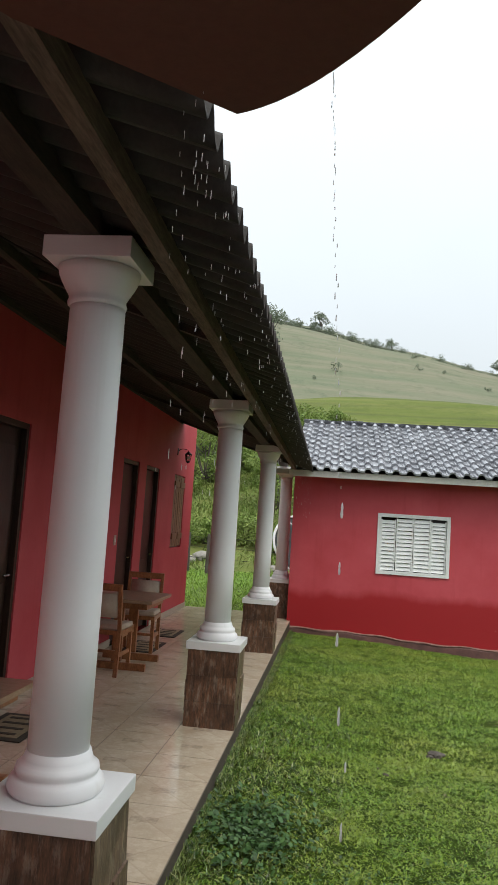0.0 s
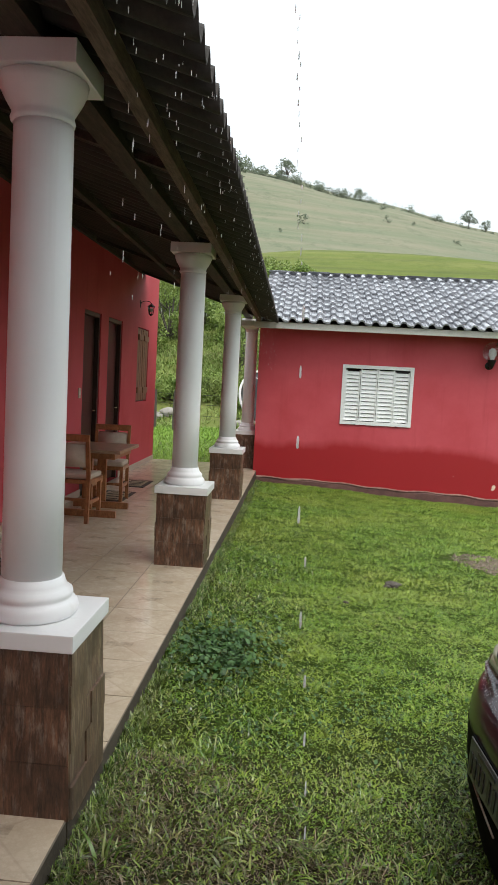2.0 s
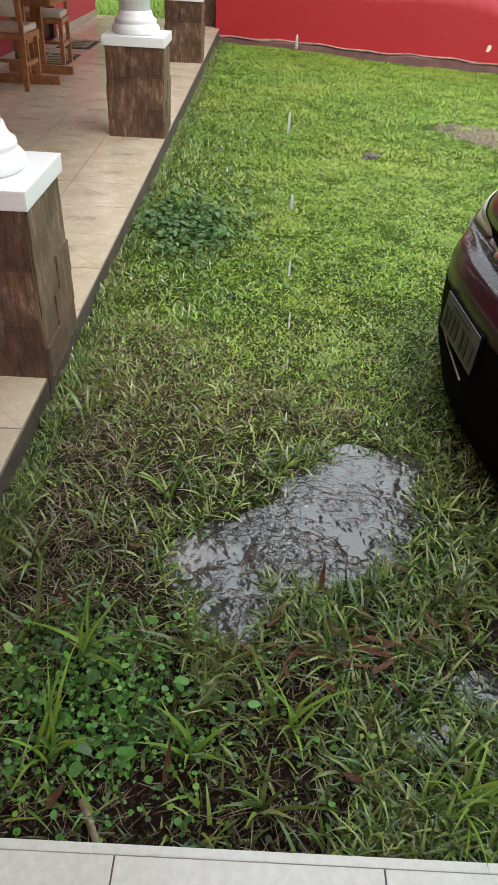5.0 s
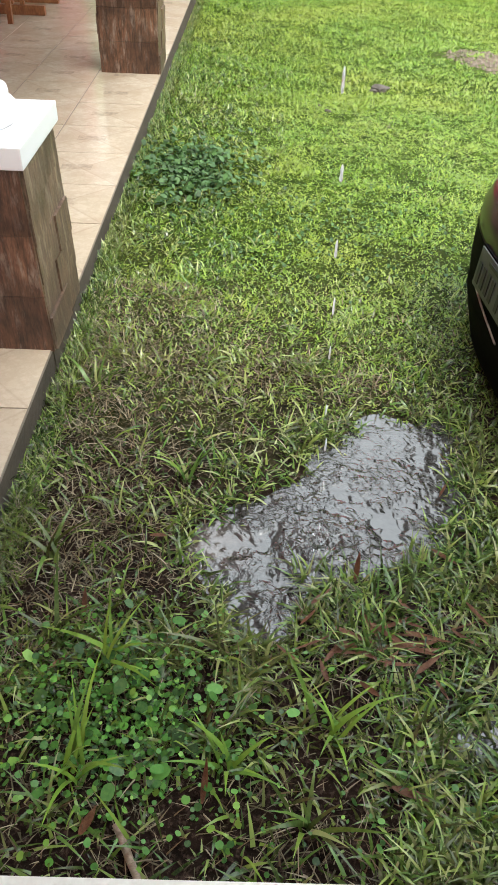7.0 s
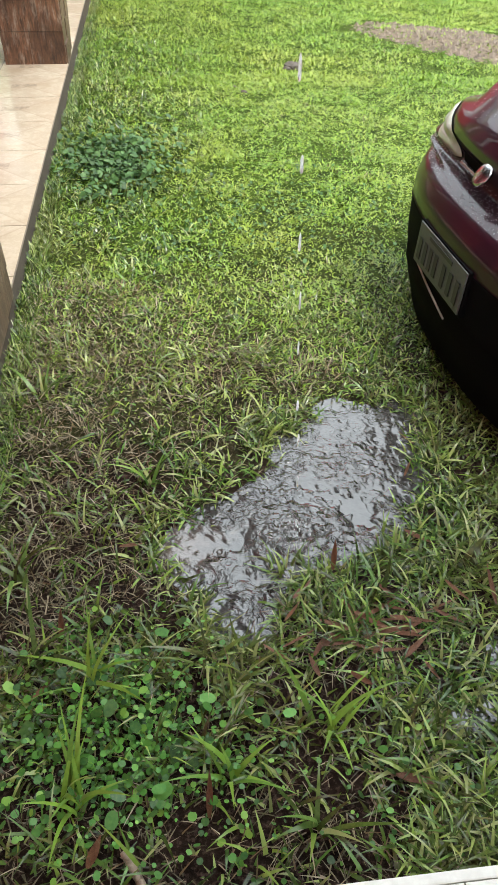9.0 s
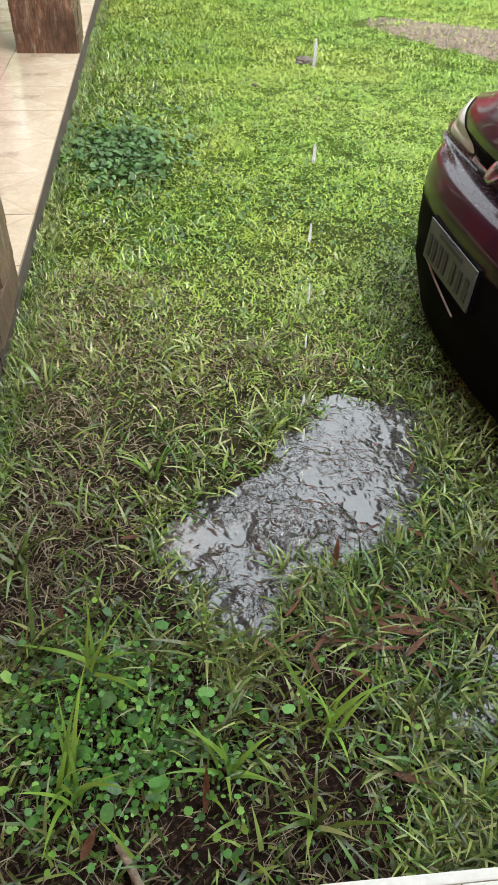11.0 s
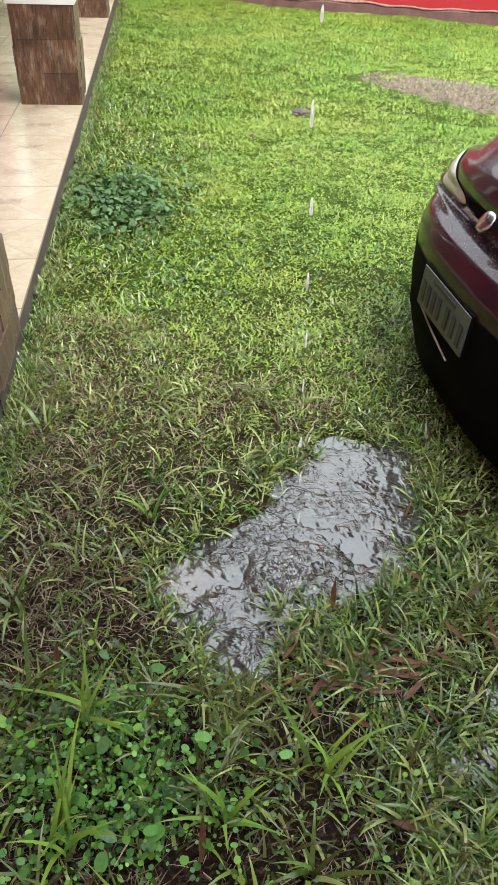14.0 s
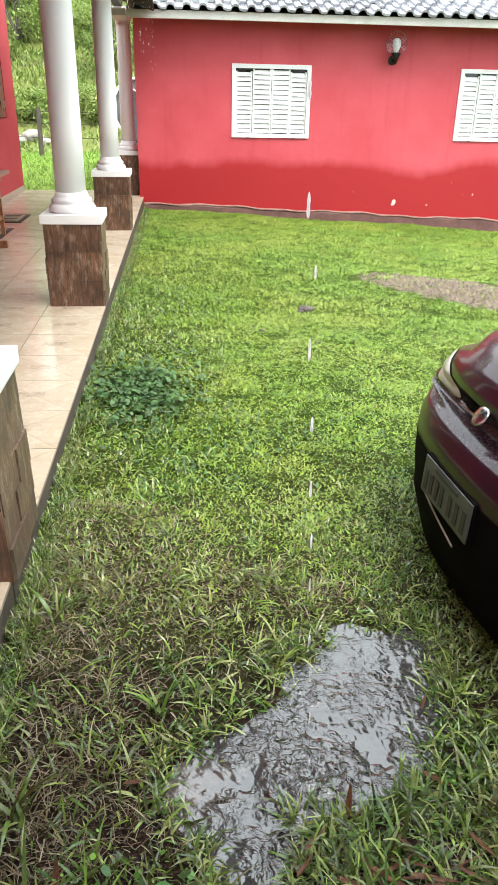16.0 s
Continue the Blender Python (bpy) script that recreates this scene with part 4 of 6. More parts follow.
def roof_tile_mesh(course, width):
    """One S-shaped interlocking tile: flat pan beside a raised roll, thick at the lower edge."""
    bm = bmesh.new()
    prof = [(0.0, 0.012), (0.012, 0.003), (0.07, 0.0), (0.088, 0.008), (0.100, 0.042), (0.122, 0.060), (0.160, 0.060), (0.184, 0.044), (0.200, 0.014), (width + 0.012, 0.006)]
    rows = [[bm.verts.new((px, s, pz + lift)) for px, pz in prof] for s, lift in ((0.0, 0.034), (course + 0.03, 0.0))]
    low = [bm.verts.new((px, 0.0, pz + 0.004)) for px, pz in prof]
    for i in range(len(prof) - 1):
        bm.faces.new((rows[0][i], rows[0][i + 1], rows[1][i + 1], rows[1][i]))
        bm.faces.new((low[i], low[i + 1], rows[0][i + 1], rows[0][i]))
    bm.faces.new((rows[0][0], rows[1][0], low[0]))
    return bm


LEN = math.hypot(RY - EY, RZ - EZ)
ROWS, TW = 10, 0.218
COURSE = LEN / ROWS
tile_me = finish("roof_tile", roof_tile_mesh(COURSE, TW), M_ROOF, False)
pitch_deg = math.degrees(math.atan2(RZ - EZ, RY - EY))
jit = random.Random(5)
for j in range(ROWS):
    for i in range(30):
        t = new("roof_tile", tile_me)
        s = j * COURSE / LEN
        t.matrix_basis = pose(-0.78 + i * TW, EY + (RY - EY) * s - 0.05, EZ + (RZ - EZ) * s - 0.02 + jit.uniform(-0.004, 0.004), pitch_deg + jit.uniform(-0.5, 0.5), 0, jit.uniform(-0.6, 0.6))
        t.parent = wing_roof
rest_v, rest_f = [], []
base = [tuple(q.co) for q in tile_me.vertices]
polys = [tuple(q.vertices) for q in tile_me.polygons]
for j in range(ROWS):
    for i in range(30, 48):
        s = j * COURSE / LEN
        m = pose(-0.78 + i * TW, EY + (RY - EY) * s - 0.05, EZ + (RZ - EZ) * s - 0.02, pitch_deg)
        k = len(rest_v)
        rest_v += [tuple(m @ Vector(c)) for c in base]
        rest_f += [tuple(q + k for q in f) for f in polys]
loose_mesh("further_tiles", rest_v, rest_f, M_ROOF, "further wet grey roof tiles", "", parent=wing_roof)
wing_roof.children[-1]["kind"] = "stuff"
ridge_me = None
for i in range(26):
    if ridge_me is None:
        bm = bmesh.new()
        arc = [(0.11 * math.cos(math.pi * k / 8), 0.075 * math.sin(math.pi * k / 8)) for k in range(9)]
        r0 = [bm.verts.new((0, a * 1.06, b * 1.08)) for a, b in arc]
        r1 = [bm.verts.new((0.43, a, b)) for a, b in arc]
        for k in range(8):
            bm.faces.new((r0[k], r0[k + 1], r1[k + 1], r1[k]))
        g = bmesh.ops.solidify(bm, geom=bm.faces[:], thickness=0.012)
        ridge_me = finish("ridge_tile", bm, M_ROOF, True)
    t = new("ridge_tile", ridge_me)
    t.matrix_basis = pose(-0.8 + 0.4 * i, RY, RZ - 0.01 + jit.uniform(-0.006, 0.006), 0, jit.uniform(-1, 1), 0)
    t.parent = wing_roof


# ---- furniture and small things on the veranda ----
def dining_chair(at, turn):
    """Wooden chair with padded seat and back; its back stands at local y = 0, it faces +y."""
    c = thing("dining_chair", "reddish wooden dining chair with beige padded seat and back", "chair", group="chairs at the veranda table")
    for x in (-0.195, 0.195):
        bm = bmesh.new()
        beam(bm, (x, 0.0, 0.0), (x, 0.03, 0.45), 0.038, 0.036)
        beam(bm, (x, 0.03, 0.45), (x, -0.035, 0.87), 0.036, 0.034)
        part("leg", bm, M_FURN, c)
        part("leg", boxed(x - 0.019, x + 0.019, 0.36, 0.398, 0, 0.43, 0.004), M_FURN, c)
        bm = bmesh.new()
        beam(bm, (x, 0.03, 0.2), (x, 0.36, 0.2), 0.02, 0.035)
        part("stretcher", bm, M_FURN, c)
    part("seat_frame", boxed(-0.214, 0.214, 0.02, 0.4, 0.39, 0.435, 0.005), M_FURN, c)
    part("stretcher", boxed(-0.18, 0.18, 0.19, 0.215, 0.185, 0.215, 0.003), M_FURN, c)
    bm = boxed(-0.21, 0.21, 0.03, 0.405, 0.436, 0.49, 0.022)
    part("seat", bm, M_CLOTH, c, "beige padded seat", True)
    top = boxed(-0.214, 0.214, -0.05, -0.018, 0.82, 0.89, 0.008)
    part("top_rail", top, M_FURN, c)
    bm = bmesh.new()
    beam(bm, (0, 0.012, 0.56), (0, -0.024, 0.8), 0.352, 0.028)
    bmesh.ops.bevel(bm, geom=bm.edges[:], offset=0.01, segments=2, affect="EDGES")
    part("backrest", bm, M_CLOTH, c, "beige padded back", True)
    c.matrix_basis = pose(*at, 0, 0, turn)
    return c


chair = dining_chair((-2.235, 6.88, 0), -2)
copy_thing(chair, pose(-2.22, 8.46, 0, 0, 0, 183))


def trestle_table(name, at, w, d, h, label):
    t = thing(name, label, "table", at)
    bm = boxed(-w / 2, w / 2, -d / 2, d / 2, h - 0.035, h, 0.008)
    part("tabletop", bm, M_TABLE, t, "worn pale wooden tabletop")
    part("apron", boxed(-w / 2 + 0.07, w / 2 - 0.07, -d / 2 + 0.08, d / 2 - 0.08, h - 0.1, h - 0.036, 0.004), M_FURN, t)
    for s in (-1, 1):
        y = s * (d / 2 - 0.16)
        part("leg", boxed(-0.05, 0.05, y - 0.025, y + 0.025, 0.08, h - 0.036, 0.004), M_FURN, t)
        bm = boxed(-w / 2 + 0.06, w / 2 - 0.06, y - 0.03, y + 0.03, 0.0, 0.075, 0.012)
        part("foot", bm, M_FURN, t)
    part("stretcher", boxed(-0.02, 0.02, -d / 2 + 0.185, d / 2 - 0.185, 0.3, 0.38, 0.004), M_FURN, t)
    return t


trestle_table("dining_table", (-2.15, 7.52, 0), 0.74, 0.86, 0.72, "wooden trestle table with a pale top on the veranda")
trestle_table("low_table", (-2.06, 3.70, 0), 0.72, 0.80, 0.57, "low brown wooden table beside the house wall")


def door_mat(x0, x1, y0, y1):
    m = thing("door_mat", "dark patterned doormat lying on the tiles", "mat", ((x0 + x1) / 2, (y0 + y1) / 2, 0.0), "door mats")
    a, b = (x1 - x0) / 2, (y1 - y0) / 2
    part("border", boxed(-a, a, -b, b, 0.001, 0.009, 0.002), M_MAT_DARK, m)
    part("field", boxed(-a + 0.05, a - 0.05, -b + 0.06, b - 0.06, 0.0095, 0.013, 0.002), M_MAT, m)
    for i in range(4):
        yy = -b + 0.13 + i * (2 * b - 0.26) / 3
        part("stripe", boxed(-a + 0.09, a - 0.09, yy - 0.02, yy + 0.02, 0.0132, 0.016, 0.001), M_MAT_DARK, m)
    return m


M_MAT_DARK = mottled("dark_coir", (0.035, 0.025, 0.018), (0.08, 0.058, 0.04), 30, 0.95, 260, 0.8)
M_MAT = mottled("brown_coir", (0.22, 0.16, 0.09), (0.35, 0.27, 0.17), 25, 0.95, 260, 0.8)
door_mat(-2.40, -2.02, 9.38, 10.02)
door_mat(-2.40, -2.02, 8.22, 8.95)
door_mat(-2.42, -2.03, 4.72, 5.36)


# ---- car ----
CAR = (0.688, 2.112)
CG = -0.19
HALF = 0.77
# First points sit close to the ground, filling in for the car's under-shadow.
PROFILE = ((0.30, -0.15), (0.07, -0.145), (0.014, 0.05), (0.0, 0.17), (0.0, 0.27), (0.006, 0.335), (0.03, 0.385), (0.075, 0.41), (0.12, 0.415), (0.128, 0.44), (0.118, 0.47),
           (0.085, 0.505), (0.078, 0.535), (0.10, 0.575), (0.165, 0.628), (0.31, 0.688), (0.6, 0.75), (0.98, 0.80))


def nose(v):
    q = min(0.999, abs(v) / HALF)
    return 0.46 * (1 - (1 - q ** 2.5) ** (1 / 2.5))


def car_skin(u, v, out=0.0):
    """A place on the car's front, bonnet and bumper; u runs along the profile, v across."""
    i = min(int(u), len(PROFILE) - 2)
    f = u - i
    dx = PROFILE[i][0] * (1 - f) + PROFILE[i + 1][0] * f
    z = PROFILE[i][1] * (1 - f) + PROFILE[i + 1][1] * f
    k = max(0.0, 1 - max(0.0, dx - 0.12) / 0.8)
    ledge = 1.0 if dx < 0.075 else max(0.25, 1 - 0.75 * min(1, (abs(v) / 0.62) ** 3)) if 6 < u < 13 else 1.0
    x = dx * ledge + nose(v) * k
    x += 0.10 * min(1.0, max(0.0, (u - 9) / 4)) * (abs(v) / 0.58) ** 2
    z = z - 0.06 * (abs(v) / HALF) ** 3 * min(1, max(0, (z - 0.42) / 0.15))
    tx, tz = PROFILE[i + 1][0] - PROFILE[i][0], PROFILE[i + 1][1] - PROFILE[i][1]
    n = math.hypot(tx, tz) or 1
    return Vector((x - out * tz / n, v, z + out * tx / n))


def skin_patch(us, vs, out=0.0):
    bm = bmesh.new()
    grid = [[bm.verts.new(car_skin(u, v(u) if callable(v) else v, out)) for v in vs] for u in us]
    for a, b in zip(grid, grid[1:]):
        for i in range(len(vs) - 1):
            bm.faces.new((a[i], a[i + 1], b[i + 1], b[i]))
    return bm


def steps(a, b, n):
    return [a + (b - a) * i / n for i in range(n + 1)]


def grid_edge(s):
    """The inner edge of a headlamp, where it meets bonnet and grille."""
    return [car_skin(8.65 + 4.0 * k / 14, s * (0.273 + 0.270 * (k / 14) ** 1.8 + 0.06 * max(0.0, 1 - k / 14 * 5) ** 2), 0.003) for k in range(15)]


car = thing("parked_car", "dark maroon hatchback wet with rain, parked on the lawn", "car", (CAR[0], CAR[1], 0))
VS = steps(-HALF, HALF, 44)
part("bumper", skin_patch(steps(4.1, 9, 18), VS), M_CAR, car, "maroon bumper beaded with rain", True)
# Black plastic, carried on downward where there is only shade under the car.
part("lower_bumper", skin_patch(steps(0, 4.1, 14), VS), M_BLACK, car, "black plastic lower bumper, drawn down in place of the shade under the car", True)
part("bonnet", skin_patch(steps(11, 17, 24), VS), M_CAR, car, "wet maroon bonnet", True)
part("nose_panel", skin_patch(steps(9, 11, 6), VS), M_CAR, car, smooth=True)
for s in (-1, 1):
    grille = part("grille", skin_patch(steps(9.05, 10.6, 5), steps(s * 0.075, s * 0.255, 10), 0.006), M_BLACK, car, smooth=True)
    bm = bmesh.new()
    for va, vb in zip(steps(0.075, 0.255, 10), steps(0.075, 0.255, 10)[1:]):
        rod(bm, car_skin(9.1, s * va, 0.012), car_skin(9.1, s * vb, 0.012), 0.009, steps=8)
    part("trim", bm, M_CHROME, grille, "thin chrome trim")
    # headlamp: rounded below, drawn out to a point along the wing
    bm = bmesh.new()
    grid = []
    for i in range(19):
        q = i / 18
        u = 8.65 + 4.0 * q
        inner = 0.275 + 0.270 * q ** 1.8 + 0.06 * max(0.0, 1 - q * 5) ** 2
        outer = 0.555 + 0.045 * math.sin(math.pi * q) - 0.05 * max(0.0, 1 - q * 5) ** 2
        row = []
        for k in range(15):
            r = k / 14
            edge = min(q, 1 - q, r, 1 - r)
            row.append(bm.verts.new(car_skin(u, s * (inner * (1 - r) + max(outer, inner + 0.002) * r), 0.003 + 0.014 * math.sin(math.pi / 2 * min(1, edge * 3)))))
        grid.append(row)
    for a, b in zip(grid, grid[1:]):
        for k in range(14):
            bm.faces.new((a[k], a[k + 1], b[k + 1], b[k]))
    lamp = part("headlight", bm, M_LAMP, car, "clouded pale headlight", True)
    bm = bmesh.new()
    for a, b in zip(grid_edge(s), grid_edge(s)[1:]):
        rod(bm, a, b, 0.0018, steps=5)
    part("seal", bm, M_BLACK, lamp)
badge = part("badge", lathe([(0.001, 0.0), (0.034, 0.0), (0.037, 0.006), (0.03, 0.01), (0.001, 0.012)], 26), M_CHROME, car, "round chrome badge", True)
badge.matrix_basis = Matrix.Translation(car_skin(10.9, 0, 0.02)) @ pose(0, 0, 0, 0, -52, 0)
# groove across the bumper and number plate
part("rubbing_strip", skin_patch(steps(4.06, 4.2, 2), steps(-0.62, 0.62, 40), 0.003), M_BLACK, car, smooth=True)
# Unseen floor, added to keep light from passing under the car.
part("underbody", boxed(0.25, 3.6, -0.68, 0.68, -0.02, 0.03, 0.01), M_BLACK, car)
part("lower_lip", skin_patch(steps(2.15, 2.3, 2), steps(-0.45, 0.45, 24), 0.006), M_BLACK, car, smooth=True)
part("lower_intake", skin_patch(steps(1.2, 2.6, 5), steps(-0.42, 0.42, 16), 0.004), M_BLACK, car, smooth=True)
plate = part("number_plate", boxed(-0.013, -0.008, -0.187, 0.187, 0.0, 0.126, 0.002), M_PLATE, car, "grey metal number plate in a dark frame")
part("plate_frame", boxed(-0.0078, 0.012, -0.192, 0.192, -0.005, 0.131, 0.003), M_BLACK, plate)
for k, yy in enumerate((-0.152, -0.1, -0.048, 0.018, 0.062, 0.107, 0.152)):
    part("bar", boxed(-0.0165, -0.0145, yy - 0.012, yy + 0.012, 0.018, 0.085), M_PLATE_INK, plate)
part("bar", boxed(-0.0165, -0.0145, -0.09, 0.09, 0.103, 0.115), M_PLATE_INK, plate)
plate.matrix_basis = pose(-0.004, 0.0, 0.162, 0, 4, 0)
# pale rod added as the highlight along the lower intake's edge
bm = bmesh.new()
lip = [car_skin(2.85 - 0.55 * k / 12, 0.195 - 0.265 * k / 12, 0.008) for k in range(13)]
for a, b in zip(lip, lip[1:]):
    rod(bm, a, b, 0.0035, steps=6)
part("intake_lip", bm, M_LAMP, car, "thin pale rod standing for the highlight along the lower intake")
# upper body
ROOFLINE = ((0.98, 0.79, 0.70), (1.10, 0.84, 0.69), (1.68, 1.25, 0.55), (1.95, 1.30, 0.54), (2.75, 1.29, 0.54), (3.05, 1.24, 0.55), (3.45, 0.86, 0.66), (3.62, 0.80, 0.68), (3.70, 0.45, 0.72), (3.66, 0.10, 0.70))


def band(rows, vs=steps(-1, 1, 16), drop=0.03):
    bm = bmesh.new()
    grid = [[bm.verts.new((x, q * w, z - drop * q ** 4)) for q in vs] for x, z, w in rows]
    for a, b in zip(grid, grid[1:]):
        for i in range(len(vs) - 1):
            bm.faces.new((a[i], a[i + 1], b[i + 1], b[i]))
    return bm


part("cowl", band(ROOFLINE[:2]), M_BLACK, car)
part("windscreen", band(ROOFLINE[1:3]), M_DARK_GLASS, car, smooth=True)
part("roof_panel", band(ROOFLINE[2:6]), M_CAR, car, smooth=True)
part("rear_window", band(ROOFLINE[5:7]), M_DARK_GLASS, car, smooth=True)
part("tailgate", band(ROOFLINE[6:]), M_CAR, car, smooth=True)
for s in (-1, 1):
    bm = bmesh.new()
    lower = [(0.58, 0.04), (0.60, 0.62), (0.98, 0.76), (1.10, 0.78), (3.45, 0.80), (3.64, 0.76), (3.68, 0.45), (3.64, 0.06)]
    outer = [bm.verts.new((x, s * (HALF if 0.1 < z < 0.7 else 0.755), z)) for x, z in lower]
    bm.faces.new(outer)
    part("side_panel", bm, M_CAR, car)
    bm = bmesh.new()
    bm.faces.new([bm.verts.new(c) for c in ((1.12, s * 0.75, 0.785), (3.42, s * 0.75, 0.80), (3.05, s * 0.57, 1.22), (2.75, s * 0.56, 1.265), (1.95, s * 0.56, 1.275), (1.70, s * 0.57, 1.23))])
    part("side_window", bm, M_DARK_GLASS, car)
    mirror = part("mirror", lathe([(0.02, -0.07), (0.06, -0.05), (0.07, 0.0), (0.055, 0.05), (0.01, 0.06)], 14), M_CAR, car, smooth=True)
    mirror.matrix_basis = pose(1.25, s * 0.84, 0.84, 90, 0, 0)
    for x in (0.72, 3.05):
        wheel = part("wheel", lathe([(0.27, -0.085), (0.285, -0.07), (0.285, 0.07), (0.27, 0.085), (0.18, 0.088)], 30), M_RUBBER, car, "black tyre")
        wheel.matrix_basis = pose(x, s * 0.715, CG + 0.283, 90, 0, 0)
        part("rim", lathe([(0.17, -0.086), (0.18, -0.091), (0.16, -0.096), (0.05, -0.094), (0.04, -0.1)], 20), M_CHROME, wheel, "grey wheel rim")
        part("rim", lathe([(0.04, 0.1), (0.05, 0.094), (0.16, 0.096), (0.18, 0.091), (0.17, 0.086)], 20), M_CHROME, wheel, "grey wheel rim")
r = np.random.default_rng(77)
bm = bmesh.new()
for k in range(1900):
    u, v = (r.uniform(6.2, 8.6), r.uniform(-0.62, 0.62)) if k < 1500 else (r.uniform(13, 16.5), r.uniform(-0.55, 0.55))
    q = r.uniform(0.0009, 0.0024)
    p0 = car_skin(u, v, 0.0)
    ring = [bm.verts.new(p0 + Vector((q * math.cos(t), q * math.sin(t), 0))) for t in (0, 1.26, 2.51, 3.77, 5.03)]
    tip = bm.verts.new(p0 + Vector((-q * 0.5, 0, q * 0.9)))
    for a in range(5):
        bm.faces.new((ring[a], ring[(a + 1) % 5], tip))
beads = part("rain_beads", bm, M_DROP, car, "beads of rain on the paint", True)
beads["kind"] = "stuff"
car.matrix_basis = pose(CAR[0], CAR[1], 0.058, -2.5, 0, 2)
# Second unseen slab, added to darken the ground beneath.
part("underbody", boxed(0.55, 3.6, -0.70, 0.70, 0.0, 0.12), M_BLACK, car)


# ---- beyond the house: bank, fence, dish ----
def crown_mesh(centres, leaves, size, seed):
    """Leaf quads scattered in uneven clumps."""
    r = np.random.default_rng(seed)
    V, F = [], []
    for (cx, cy, cz, rad), n in zip(centres, leaves):
        d = r.normal(size=(n, 3))
        d /= np.linalg.norm(d, axis=1)[:, None]
        rr = rad * (0.45 + 0.6 * r.random(n) ** 0.6)
        P = np.stack([cx + d[:, 0] * rr, cy + d[:, 1] * rr, cz + d[:, 2] * rr * 0.8], 1)
        a = r.normal(size=(n, 3))
        a /= np.linalg.norm(a, axis=1)[:, None]
        b = np.cross(a, r.normal(size=(n, 3)))
        b /= np.linalg.norm(b, axis=1)[:, None]
        s = size * (0.6 + 0.8 * r.random(n))[:, None]
        k = len(V)
        quad = np.stack([P - a * s, P - b * s * 0.45, P + a * s, P + b * s * 0.45], 1).reshape(-1, 3)
        V += quad.tolist()
        F += [(k + 4 * i, k + 4 * i + 1, k + 4 * i + 2, k + 4 * i + 3) for i in range(n)]
    return V, F


def plant(name, label, category, at, height, width, clumps, leaves, size, material, seed, trunk=0.35, group=""):
    r = random.Random(seed)
    t = thing(name, label, category, at, group)
    cs = []
    bm = bmesh.new()
    base = height * trunk
    rod(bm, (0, 0, -0.15), (r.uniform(-0.1, 0.1) * width, 0, base), height * 0.03, height * 0.02, 7)
    for i in range(clumps):
        a = r.uniform(0, 2 * math.pi)
        q = r.uniform(0.1, 0.5) * width
        z = r.uniform(base, height * 0.9)
        q *= 1 - 0.5 * max(0, (z - base) / (height - base + 0.01) - 0.3)
        c = (q * math.cos(a), q * math.sin(a), z, r.uniform(0.14, 0.26) * width)
        cs.append(c)
        rod(bm, (0, 0, base * 0.8), (c[0] * 0.85, c[1] * 0.85, c[2]), height * 0.014, height * 0.005, 5)
    part("trunk", bm, M_BARK, t)
    V, F = crown_mesh(cs, [leaves // clumps] * clumps, size, seed)
    loose_mesh("crown", V, F, material, "", "", parent=t)
    return t


def at_ground(x, y, sink=0.05):
    return (x, y, float(ground_z(x, y)) - sink)


rb = random.Random(11)
for i, (x, y, h, wd) in enumerate(((-4.8, 26.6, 0.9, 1.6), (-3.4, 26.9, 1.0, 1.8), (-2.3, 26.4, 0.8, 1.5), (-1.5, 27.6, 1.1, 1.8), (-6.2, 27.0, 1.1, 1.8), (-3.3, 34.5, 1.6, 2.6), (-2.0, 36.0, 1.5, 2.6), (-5.3, 37.5, 1.6, 2.8), (-2.6, 30.5, 3.2, 2.8), (-1.2, 33, 1.6, 2.4), (-6.6, 35, 3.0, 3.0), (-8.5, 33, 4.2, 3.2),
                                   (-3.0, 38, 2.0, 3.4), (-7.6, 40, 2.6, 3.6), (-10.5, 38, 5.0, 3.6), (-5.2, 44, 2.2, 3.2), (-2.4, 46, 1.8, 3.0), (-9.6, 47, 3.4, 3.6), (-12.5, 46, 4.5, 4.0))):
    plant("bush", "leafy green bush on the overgrown bank behind the house", "bush", at_ground(x, y), h, wd, 18, 3200, 0.055 if y < 31 else 0.08, M_BUSH, 100 + i, 0.06, "bank bushes")
for i in range(20):
    x, y = rb.uniform(-12, -0.5), rb.uniform(27, 50)
    h = rb.uniform(0.5, 1.3)
    plant("bush", "low rounded bush scattered on the overgrown slope", "bush", at_ground(x, y), h, h * rb.uniform(1.2, 1.9), 9, 900, 0.07, M_BUSH, 150 + i, 0.06, "bank bushes")
plant("tree", "slender tree with loose crown behind the house", "tree", at_ground(-7.4, 31.5), 7.0, 3.2, 22, 5000, 0.07, M_BUSH, 301, 0.45)
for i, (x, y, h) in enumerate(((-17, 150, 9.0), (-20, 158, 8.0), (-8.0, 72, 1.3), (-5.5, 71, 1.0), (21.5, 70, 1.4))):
    plant("hillside_tree", "lone tree standing on the pasture hillside", "tree", at_ground(x, y, 0.2), h, h * 0.95, 14, 900, h * 0.035, M_TREE_HAZED, 400 + i, 0.25, "hillside trees")
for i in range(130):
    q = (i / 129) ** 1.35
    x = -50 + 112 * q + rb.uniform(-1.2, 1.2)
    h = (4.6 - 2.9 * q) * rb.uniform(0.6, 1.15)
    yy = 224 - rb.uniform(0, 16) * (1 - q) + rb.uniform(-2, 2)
    plant("ridge_tree", "tree along the hill's skyline, greyed by haze in its leaf colour", "tree", at_ground(x, yy, 0.6), h, h * rb.uniform(1.0, 1.6), 10, 380, h * 0.055, M_TREE_HAZED, 500 + i, 0.1, "skyline trees")
